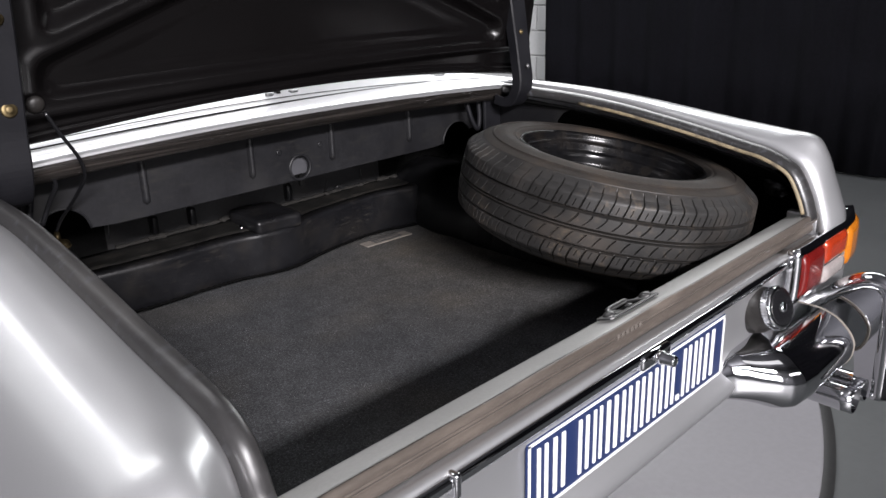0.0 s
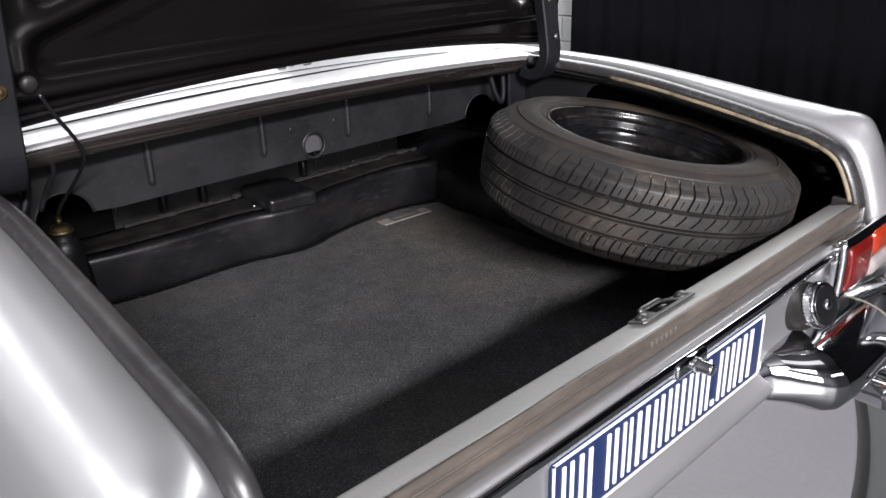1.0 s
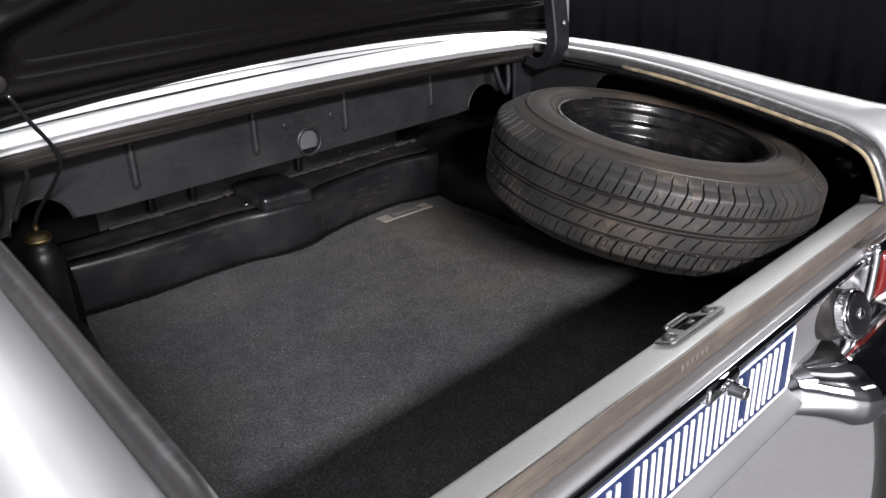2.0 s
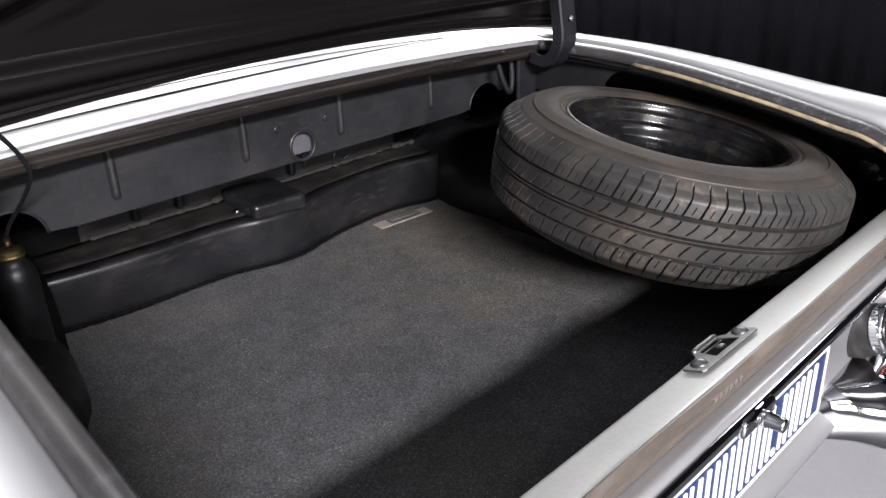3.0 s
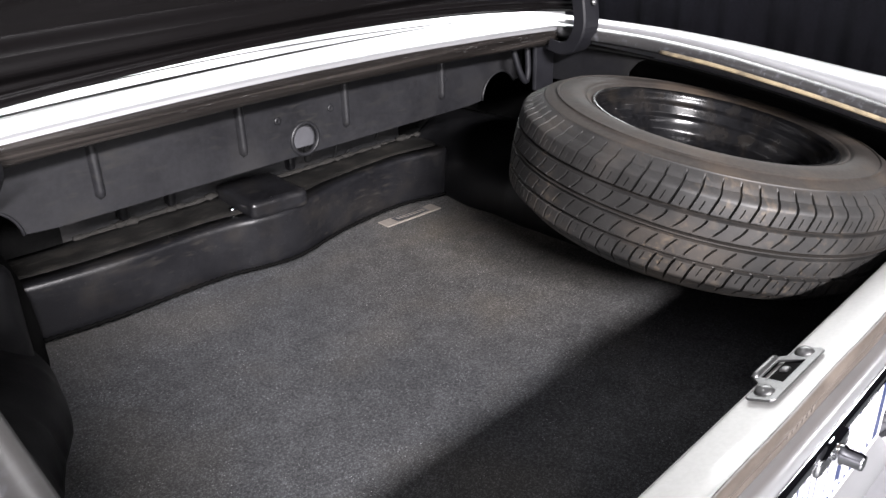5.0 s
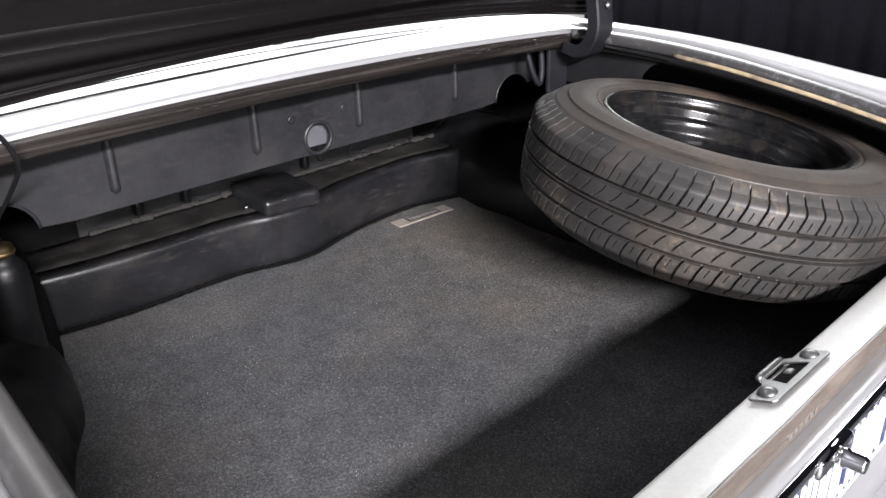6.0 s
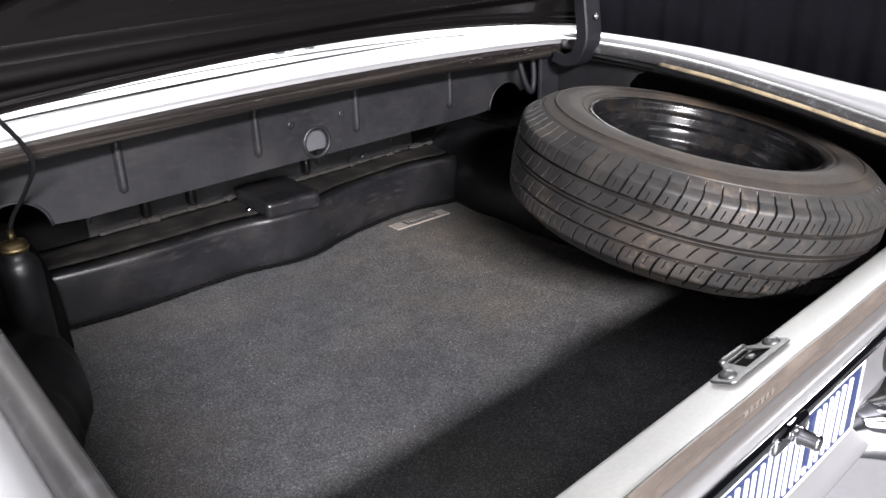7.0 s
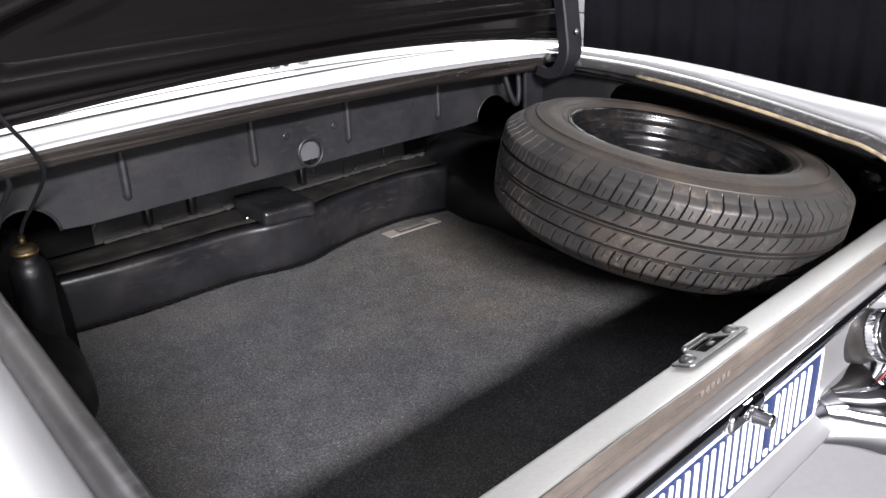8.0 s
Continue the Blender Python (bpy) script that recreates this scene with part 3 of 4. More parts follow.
for x, z, tilt in ((0.322, 0.712, 12), (0.352, 0.708, 70), (0.445, 0.722, -8), (-0.262, 0.73, 5)):
    part("wire_end", tube([Vector((x, 1.150, z - 0.006)), Vector((x + 0.004 * math.sin(radians(tilt)), 1.142, z + 0.004)), Vector((x + 0.02 * math.sin(radians(tilt)), 1.140, z + 0.004 + 0.02 * math.cos(radians(tilt)))), ], 0.0011, 6), steel, seam, "short bright wire end")


def wheelhouse():
    """Rounded hump over the road wheel, behind the bulkhead."""
    rows = []
    for i in range(19):
        t = -1 + 2 * i / 18
        y, h = 1.01 + 0.142 * t, 0.30 * (1 - abs(t) ** 2.6) ** 0.5
        row = []
        for j in range(17):
            a = math.pi / 2 * j / 16
            row.append((-0.80 + 0.42 * (0.35 + 0.65 * (1 - abs(t) ** 2.6) ** 0.5) * math.cos(a) ** 0.5 * (1 if j < 16 else 0), y, 0.57 + (0.02 + h) * math.sin(a) ** 0.6))
        rows.append(row)
    return sheet(rows)


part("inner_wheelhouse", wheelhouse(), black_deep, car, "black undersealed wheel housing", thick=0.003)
# moulded plastic trim along the front of the floor
TRAY = [(-0.405, 1.075), (-0.395, 1.045), (-0.36, 1.03), (-0.24, 1.016), (-0.10, 1.016), (-0.02, 1.010), (0.03, 0.996), (0.085, 0.990), (0.135, 0.998), (0.19, 1.018),
        (0.26, 1.036), (0.36, 1.047), (0.43, 1.045), (0.49, 1.030), (0.53, 1.021), (0.548, 1.03), (0.555, 1.07)]
tray_line = smooth_path([(x, y, 0) for x, y in TRAY], 110)
tray_rows = []


def lean(x):
    """How far the liner's foot stands back, more at its wheel-arch end."""
    return 0.011 * (1 - ss(-0.05, 0.25, x))


for p in tray_line:
    top = 0.690 + 0.004 * ss(0.3, 0.5, p.x)
    row = [(p.x, p.y + 0.010 + lean(p.x), 0.574), (p.x, p.y + 0.006 + lean(p.x), 0.60), (p.x, p.y + 0.001, top - 0.008), (p.x, p.y + 0.0014, top - 0.0025), (p.x, p.y + 0.0035, top), (p.x, p.y + 0.0065, top + 0.0005), (p.x, p.y + 0.009, top + 0.0005)]
    back = 1.148
    for k in range(1, 6):
        row.append((p.x, p.y + 0.009 + (back - p.y - 0.009) * k / 5, top + 0.0005 + 0.0008 * k + 0.002 * noise.noise((p.x * 12, k, 0))))
    tray_rows.append(row)
tray = thing("trunk_liner", (0.05, 1.05, 0.575), "black moulded plastic liner along the front of the trunk floor", "trunk liner")
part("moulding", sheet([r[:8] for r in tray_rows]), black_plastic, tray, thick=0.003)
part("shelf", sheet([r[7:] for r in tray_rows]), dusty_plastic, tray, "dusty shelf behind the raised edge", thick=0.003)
m = pose(0.078, 1.05, 0.715, 0, 0, -5)
bm = block(-0.060, 0.058, -0.062, 0.084, -0.026, 0.010, 0.010, m, 3)
bmesh.ops.subdivide_edges(bm, edges=[e for e in bm.edges if e.calc_length() > 0.015], cuts=9, use_grid_fill=True)
for v in bm.verts:
    # sagging, slightly crumpled skin
    v.co.z += 0.0022 * noise.noise(v.co * 34) + 0.0010 * noise.noise(v.co * 95) - (0.0022 * math.exp(-(((v.co.x - 0.085) * 0.8 + (v.co.y - 1.03) * 0.6) / 0.006) ** 2) if v.co.z > 0.72 else 0.0)
    v.co.x += 0.0016 * noise.noise(v.co * 40 + Vector((7, 0, 0)))
    v.co.y += 0.0020 * noise.noise(v.co * 40 + Vector((0, 9, 0)))
part("raised_cover", bm, black_plastic, tray, "rounded black plastic cover")
part("bolt", lathe([(0.006, -0.002), (0.006, 0.003), (0.0045, 0.0065), (0.002, 0.008)], pose(0.008, 1.055, 0.698), 14), chrome, tray, "small bright bolt")

# carpet
def carpet_sheet():
    """A pile carpet whose front edge follows the liner."""
    rows = []
    front = tray_line
    for j in range(71):
        s = j / 70
        row = []
        for k in range(91):
            x = -0.50 + 1.16 * k / 90
            yl = min(front, key=lambda p: abs(p.x - x)).y if -0.40 < x < 0.55 else 1.06
            y = 0.066 + s * (yl + 0.004 + lean(x) - 0.066)
            row.append((x, y, 0.587 + 0.0015 * noise.noise((x * 7, y * 7, 0)) + 0.0006 * noise.noise((x * 40, y * 40, 2))))
        rows.append(row)
    return sheet(rows)


carpet = thing("trunk_carpet", (0.05, 0.5, 0.573), "charcoal pile carpet on the trunk floor", "carpet")
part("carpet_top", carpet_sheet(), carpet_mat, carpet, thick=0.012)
edge_line = smooth_path([Vector((p.x, p.y - 0.003 + lean(p.x), 0.5915)) for p in tray_line[3:-4:3]], 480)
part("edging", tube(edge_line, lambda t: 0.0033 + 0.0009 * math.sin(t * 480 * math.pi / 2), 6), binding, carpet, "black stitched edging")
lm = pose(0.389, 0.984, 0.5895, 0, 0, -3)
lab = part("sewn_label", block(-0.076, 0.074, -0.0175, 0.0175, -0.001, 0.0022, 0.001, lm), label_cloth, carpet, "beige sewn-on label with a dark inset", smooth=False)
part("label_inset", block(-0.042, 0.042, -0.011, 0.011, 0.002, 0.0032, 0, lm), label_dark, lab, smooth=False)
for x0, x1, y0, y1 in ((-0.044, 0.044, 0.0105, 0.0122), (-0.044, 0.044, -0.0122, -0.0105), (-0.044, -0.0424, -0.0105, 0.0105), (0.0424, 0.044, -0.0105, 0.0105)):
    part("inset_border", block(x0, x1, y0, y1, 0.002, 0.0036, 0, lm), steel, lab, "thin bright border", smooth=False)
for k in range(9):
    w = 0.0028 + 0.0012 * ((k * 7) % 3)
    x = -0.036 + k * 0.0085
    part("writing_bar", block(x, x + w, -0.006, 0.006, 0.003, 0.0037, 0, lm), label_cloth, lab, smooth=False)

# wheel arch covers, left one with its soft folds
def arch(side):
    rows = []
    for i in range(171):
        y = 0.30 + 0.85 * i / 170
        row = []
        bulge = lerp_table([(0.30, 0.02), (0.5, 0.14), (0.69, 0.212), (0.77, 0.252), (0.83, 0.272), (0.88, 0.281), (0.92, 0.282), (0.97, 0.276), (1.03, 0.268), (1.2, 0.26)] if side < 0 else [(0.30, 0.19), (0.764, 0.183), (0.83, 0.170), (0.93, 0.161), (1.03, 0.149), (1.2, 0.14)], y)[0]
        for j in range(24):
            t = j / 23
            ang = t * math.pi / 2
            x = 0.715 - (0.03 + bulge) * math.cos(ang) ** 0.7 * (1.0 if j < 23 else 1)
            z = 0.575 + (0.06 + 0.10 * ss(0.3, 0.6, y)) * math.sin(ang) ** 0.8
            f = 0.005 * noise.noise((y * 7, t * 2, side)) + 0.0020 * math.sin(y * 38 + 5 * t + 2 * noise.noise((y * 6, 0, 0))) * (1 - t) ** 0.5 + sum(0.007 * math.exp(-((y - c) / 0.009) ** 2) for c in (0.60, 0.655, 0.72)) * ss(0.0, 0.1, t) * (1 - t)
            row.append((side * (x + f), y, z + f * 0.4))
        rows.append(row)
    return sheet(rows, flip=side > 0)


for side in (-1, 1):
    part("wheel_arch_cover", arch(side), fold_black, car, "soft black wheel arch cover with folds", thick=0.003)

# ---------- trunk lid and hinges ----------
LID_Y, LID_Z = 0.735, 1.051
LID_UP = Vector((0, -0.17, 0.985)).normalized()
LID_N = Vector((0, -0.985, -0.17)).normalized()


def lid_relief(u, v):
    """Pressed shape of the inner panel: bottom flange, frame and sunken field between diagonal braces."""
    a = abs(u - 0.025)
    ridge = v - (0.036 + 0.02 * u - 0.032 * u * u)
    lip = v - (0.019 - 0.09 * u * u)
    # sunken flange that steps up to a crisp ridge, with a second ridge that runs out towards the middle
    h = -0.007 + 0.012 * ss(-0.013, 0.003, ridge) - 0.004 * ss(0.003, 0.018, ridge)
    h += 0.0018 * ss(-0.005, 0.0005, lip) * (1 - ss(0.0005, 0.009, lip)) * ss(0.05, 0.25, abs(u + 0.05)) + 0.004 * (1 - ss(-0.006, -0.003, lip))

    def soft_min(p, q, k):
        return min(p, q) if abs(p - q) > k else (p + q) / 2 - k / 4 - (p - q) ** 2 / (4 * k)

    # sunken middle field between upright sides and diagonal braces, with a soft bead round it
    p = 1.5 * (v - 0.052 - 0.012 * u + 0.025 * u * u)
    brace = (0.479 - 2.6 * (v - 0.118) - a) / 2.79
    inner = soft_min(p, soft_min(0.519 - a, brace, 0.02), 0.035)
    h += 0.0060 * math.exp(-((inner + 0.002) / 0.0115) ** 2) * (0.15 + 0.85 * ss(0.0, 0.03, p))
    h -= 0.016 * ss(-0.002, 0.027, inner) + 0.0018 * ss(0.040, 0.060, inner)
    # pockets in the corners outside the braces
    outer = soft_min(-brace - 0.022, 0.505 - a, 0.03)
    h += 0.003 * math.exp(-((outer + 0.003) / 0.007) ** 2) * ss(-0.05, 0.0, 0.53 - a)
    h -= 0.020 * ss(0.0, 0.022, outer)
    h += 0.010 * ss(0.622, 0.645, a)
    return h


def lid_point(u, v, h):
    return Vector((u, LID_Y, LID_Z - 0.012)) + LID_UP * v + LID_N * (h - 0.05 * v * v)


def lid_v(u, v):
    """Height on the lid above its bowed lower edge."""
    return v + (0.012 - 0.11 * u * u) * max(0.0, 1 - v / 0.20)


us = np.linspace(-0.655, 0.655, 330)
vs = np.concatenate([np.linspace(0, 0.11, 80), np.linspace(0.113, 0.26, 50), np.linspace(0.266, 0.72, 66)])
lid = part("trunk_lid", sheet([[lid_point(u, lid_v(u, v), lid_relief(u, lid_v(u, v))) for u in us] for v in vs]), black_paint, car, "open trunk lid, black pressed-steel inner side", thick=0.002)
part("outer_skin", sheet([[lid_point(u * 1.02, lid_v(u, v), -0.052 - 0.01 * math.cos(u * 2)) for u in us[::12]] for v in vs[::6]], flip=True), silver, lid, "silver outer skin", thick=0.002)
part("edge_flange", sheet([[lid_point(u, lid_v(u, 0.0), h) for u in us[::4]] for h in (0.010, -0.02, -0.055)], flip=True), black_paint, lid, thick=0.002)
for s in (-1, 1):
    part("side_flange", sheet([[lid_point(s * 0.655, v, h) for v in vs[::4]] for h in (0.0, -0.02, -0.055)], flip=s > 0), black_paint, lid, thick=0.002)
part("bump_stop", lathe([(0.013, 0), (0.013, 0.004), (0.010, 0.008), (0.004, 0.009)], Matrix.Translation(lid_point(-0.497, 0.040, 0.002)) @ LID_N.to_track_quat("Z", "Y").to_matrix().to_4x4(), 20), gasket, lid, "grey rubber bump stop")


def hinge(side):
    """A goose-neck arm of pressed steel: flat web with turned edges."""
    top = [(0, 0.682, 1.05), (0, 0.700, 1.13), (0, 0.722, 1.24), (0, 0.75, 1.40), (0, 0.80, 1.62)] if side > 0 else [(0, 0.668, 1.05), (0, 0.655, 1.13), (0, 0.637, 1.24), (0, 0.61, 1.40)]
    neck = smooth_path([(0, 0.752, 0.944), (0, 0.722, 0.938), (0, 0.692, 0.950), (0, 0.673, 0.99)] + top, 40)
    rows = []
    for i, p in enumerate(neck):
        d = (neck[min(i + 1, 40)] - neck[max(i - 1, 0)]).normalized()
        n = Vector((0, -d.z, d.y))
        w = 0.024 + 0.006 * ss(20, 40, i) if side > 0 else 0.034
        x = 0.012 + side * (0.568 + 0.024 * ss(12, 40, i)) if side > 0 else -0.568 + 0.004 * ss(14, 34, i)
        sec = [(-w, -0.022), (-w, 0.0), (-w + 0.003, 0.003), (w - 0.003, 0.003), (w, 0.0), (w, -0.022)]
        rows.append([(x + a, p.y - n.y * -b, p.z + n.z * b) for a, b in sec])
    return sheet(rows)


for side in (-1, 1):
    hg = part("hinge_arm", hinge(side), arm_paint, car, "black goose-neck hinge arm", thick=0.003, smooth=False)
    for z, y, m in (((1.083, 0.657, brass), (1.203, 0.638, brown_brass)) if side < 0 else ((1.083, 0.668, steel), (1.16, 0.688, brass))):
        r = 0.011 if side < 0 else 0.006
        part("bolt", lathe([(r, 0), (r, 0.002), (r * 0.8, 0.0035), (r * 0.55, 0.0035), (r * 0.5, 0.0055), (r * 0.2, 0.006)], pose(0.584 if side > 0 else -0.553, y + 0.004, z - (0.05 if side > 0 else 0), 80), 18), m, hg, "bolt head")
    # bracket under the deck
    part("hinge_bracket", block(side * 0.568 - 0.02, side * 0.568 + 0.04, 0.775, 0.785, 0.86, 0.955, 0.004), arm_paint, car, "black hinge bracket", smooth=False)
    vee = smooth_path([(side * 0.503, 0.80, 0.965), (side * 0.514, 0.79, 0.91), (side * 0.530, 0.785, 0.882), (side * 0.544, 0.79, 0.905), (side * 0.550, 0.80, 0.965)], 24)
    part("torsion_clip", tube(vee, 0.0062, 8), arm_paint, car, "bent black steel clip")

# ---------- latch, lock, plate ----------
lm = Matrix.Translation((0.031, 0.038, 0.7735)) @ Matrix.Rotation(radians(-20), 4, "X")


def striker():
    """A bent steel plate with a square loop that reaches in over the edge."""
    o = []
    for x, y in ((-0.063, -0.008), (-0.058, -0.012), (0.060, -0.012), (0.064, -0.008), (0.064, 0.015), (0.060, 0.018), (0.041, 0.018), (0.034, 0.031), (-0.018, 0.031), (-0.028, 0.020), (-0.034, 0.018), (-0.060, 0.018), (-0.063, 0.015)):
        o.append(lm @ Vector((x, y, 0.001)))
    h = [lm @ Vector((x, y, 0.001)) for x, y in ((-0.022, -0.003), (0.033, -0.003), (0.027, 0.024), (-0.014, 0.024))]
    return plate_outline(o, [h], (lm.to_3x3() @ Vector((0, 0, 1))), 0.0028)


lat = part("latch_striker", striker(), steel, car, "worn steel latch striker on the sill", smooth=False, bevel=0.0008)
for x in (-0.046, 0.050):
    part("screw", lathe([(0.0105, -0.001), (0.0100, 0.0012), (0.0078, 0.0042), (0.0045, 0.0062), (0.001, 0.0067)], lm @ pose(x, 0.005, 0.0032), 20), steel, lat, "domed screw head")
# dark plate laid on the sill in place of shade inside the hole
part("slot", block(-0.0215, 0.0325, -0.0026, 0.017, 0.0003, 0.0012, 0, lm), black_deep, lat, "dark plate for the shade in the striker opening", smooth=False)
part("keeper", tube([lm @ Vector(p) for p in ((-0.018, 0.029, 0.003), (-0.012, 0.029, 0.0045), (0.028, 0.029, 0.0045), (0.034, 0.029, 0.003))], 0.0034, 10), steel, lat, "rounded keeper bar")
part("catch_tongue", block(0.004, 0.016, 0.004, 0.014, -0.004, 0.004, 0.003, lm), steel, lat)

lock = part("lock_button", lathe([(0.010, 0.0), (0.0105, 0.010), (0.0086, 0.012), (0.0086, 0.026), (0.0074, 0.0285), (0.003, 0.029)], pose(0.012, -0.020, 0.722, 90), 28), chrome, car, "chrome push-button lock")
part("escutcheon", block(-0.030, 0.048, -0.0235, -0.004, 0.711, 0.734, 0.006), chrome, lock, "chrome lock surround")

np_ = part("number_plate", block(-0.26, 0.26, -0.0035, 0.0, 0.59, 0.70, 0.0012), plate_blue, car, "dark blue number plate with white border", smooth=False)
for nm, b in (("border", (-0.258, 0.258, 0.592, 0.5955)), ("border", (-0.258, 0.258, 0.6945, 0.698)), ("border", (-0.258, -0.2545, 0.592, 0.698)), ("border", (0.2545, 0.258, 0.592, 0.698))):
    part(nm, block(b[0], b[1], -0.0052, -0.003, b[2], b[3]), plate_white, np_, "white embossed border", smooth=False)
x = -0.243
for w in (0.026, 0.030, -0.018, 0.028, 0.024, 0.032, 0.028, 0.028, 0.011, 0.028, 0.028, 0.0, 0.028, 0.028, 0.036):
    if w < 0:
        x -= w
        continue
    if w == 0.0:
        part("writing_bar", block(x, x + 0.009, -0.006, -0.003, 0.604, 0.613, 0.0008), plate_white, np_, smooth=False)
        x += 0.015
        continue
    for x0, x1 in (((x + 0.08 * w, x + 0.33 * w), (x + 0.67 * w, x + 0.92 * w)) if w > 0.02 else ((x + 0.12 * w, x + 0.82 * w),)):
        part("writing_bar", block(x0, x1, -0.006, -0.003, 0.604, 0.686, 0.0012), plate_white, np_, "white bar", smooth=False)
    x += w + 0.0068

# ---------- fuel cap, lamp, bumper, exhaust ----------
CAP = Matrix.Translation((0.392, -0.0015, 0.6645)) @ Vector((-0.15, -0.92, 0.35)).to_track_quat("Z", "Y").to_matrix().to_4x4()
neck = part("fuel_filler", lathe([(0.043, -0.03), (0.043, 0.004), (0.042, 0.008), (0.039, 0.012), (0.038, 0.018), (0.037, 0.028), (0.033, 0.032)], CAP, 40), gasket, car, "rubber collar of the fuel filler")
CAP = CAP @ Matrix.Translation((0, 0, 0.030))
cap = part("fuel_cap", lathe([(0.034, 0.0), (0.037, 0.002), (0.037, 0.016), (0.034, 0.0185), (0.031, 0.018), (0.012, 0.0175)], CAP, 48), chrome, neck, "chrome fuel cap with black face")
part("cap_face", lathe([(0.0315, 0.0175), (0.0315, 0.0195), (0.028, 0.0207), (0.004, 0.0211)], CAP, 40), cap_black, neck, "glossy black cap face")
part("cap_lock", lathe([(0.009, 0.020), (0.009, 0.023), (0.006, 0.025), (0.002, 0.025)], CAP, 20), chrome, neck)
for k in range(44):
    part("knurl", block(-0.0014, 0.0014, -0.001, 0.0016, 0.003, 0.015, 0, CAP @ Matrix.Rotation(2 * math.pi * k / 44, 4, "Z") @ Matrix.Translation((0, 0.037, 0))), chrome, neck, smooth=False)


def lens(x0, x1, z0, z1, out, n=10):
    """A bulged lens that follows the tail's rounded corner."""
    rows = []
    for j in range(9):
        v = j / 8
        z = z0 + (z1 - z0) * v
        row = []
        for i in range(n + 1):
            x = x0 + (x1 - x0) * i / n
            y = -0.030 + 0.12 * max(0.0, x - 0.72) + 2.2 * max(0.0, x - 0.76) ** 2
            e = math.sqrt(max(0.0, 1 - (2 * v - 1) ** 4)) * min(1, 0.35 + 6 * min(i, n - i) / n)
            row.append((x, y - out * e, z))
        rows.append(row)
    return sheet(rows)


lamp = part("tail_lamp", lens(0.478, 0.840, 0.650, 0.756, 0.006, 24), chrome, car, "tail lamp in a chrome bezel", thick=0.02)
part("red_lens", lens(0.490, 0.588, 0.658, 0.747, 0.014), red_lens, lamp, "dark red lens", thick=0.003)
part("brake_lens", lens(0.589, 0.706, 0.6955, 0.747, 0.014), brake_red, lamp, "red lens", thick=0.003)
part("reverse_lens", lens(0.589, 0.706, 0.658, 0.6945, 0.014), clear_lens, lamp, "clear reversing lens", thick=0.003)
part("indicator_lens", lens(0.707, 0.834, 0.658, 0.747, 0.014), amber_lens, lamp, "amber indicator lens", thick=0.003)


BUMPER = smooth_path([(0.0, 1.0, 0), (0.20, 1.0, 0), (0.45, 0.97, 0), (0.68, 0.82, 0), (0.87, 0.52, 0), (0.98, 0.20, 0), (1.0, -0.06, 0), (0.97, -0.45, 0), (0.86, -0.80, 0), (0.66, -0.97, 0), (0.40, -1.0, 0), (0.0, -1.0, 0)], 60)


def bumper_row(s):
    """The bumper's outline at s metres from its free end."""
    d, top, low = lerp_table([(0.0, 0.012, 0.028, 0.016), (0.012, 0.030, 0.046, 0.024), (0.03, 0.052, 0.055, 0.030), (0.06, 0.088, 0.056, 0.040), (0.075, 0.103, 0.056, 0.047),
                              (0.095, 0.113, 0.057, 0.052), (0.14, 0.118, 0.058, 0.054), (0.32, 0.119, 0.060, 0.054)], s)
    soft = 0.75 * (1 - ss(0.03, 0.085, s))
    row = []
    for k, p in enumerate(BUMPER):
        a = math.pi / 2 - math.pi * k / 60
        q = Vector((p.x, p.y)).lerp(Vector((math.cos(a), math.sin(a))), soft)
        row.append(Vector((0.272 + s, 0.006 - d * q.x, 0.557 + (top if q.y > 0 else low) * q.y)))
    return row


def bumper():
    """A stout rounded section whose free end is cut at a slant towards the body."""
    return sheet([bumper_row(0.308 * (k / 90) ** 1.4) for k in range(91)], flip=True)


bump = part("bumper", bumper(), chrome, car, "polished chrome bumper end", thick=0.002)
bm = bmesh.new()
bm.faces.new([bm.verts.new(p) for p in bumper_row(0.306)])
part("end_cap", bm, chrome, bump, thick=0.002, smooth=False)
part("end_ring", tube(bumper_row(0.309), 0.0032, 8), label_cloth, bump, "pale rolled end")
GUARD = [(-0.004, 0.588), (-0.030, 0.612), (-0.070, 0.648), (-0.105, 0.668), (-0.132, 0.668), (-0.146, 0.648), (-0.150, 0.60), (-0.152, 0.52), (-0.153, 0.44)]
guard_line = smooth_path([(0.640, y, z) for y, z in GUARD], 48)
inner_line = smooth_path([(0.640, y, z) for y, z in ((-0.110, 0.44), (-0.104, 0.52), (-0.075, 0.585), (-0.040, 0.580))], 20)
guard = part("overrider", plate_outline([p - Vector((0.016, 0, 0)) for p in guard_line + inner_line], [], (1, 0, 0), 0.032), chrome, bump, "upright chrome overrider", smooth=False, bevel=0.004)
part("rolled_edge", tube(guard_line, 0.019, 14), chrome, guard, "rounded chrome edge")
part("rubber_strip", tube([p + Vector((0.0, -0.014, 0.004)) for p in guard_line[24:]], 0.0165, 14), cap_black, guard, "black rubber strip")
for x, z in ((0.60, 0.437), (0.665, 0.437)):
    part("exhaust_pipe", lathe([(0.021, -0.16), (0.024, 0.02), (0.026, 0.10), (0.026, 0.125), (0.0235, 0.125), (0.022, 0.0), (0.022, -0.15)], pose(x, -0.002, z, 90), 28), chrome, car, "chrome tailpipe")

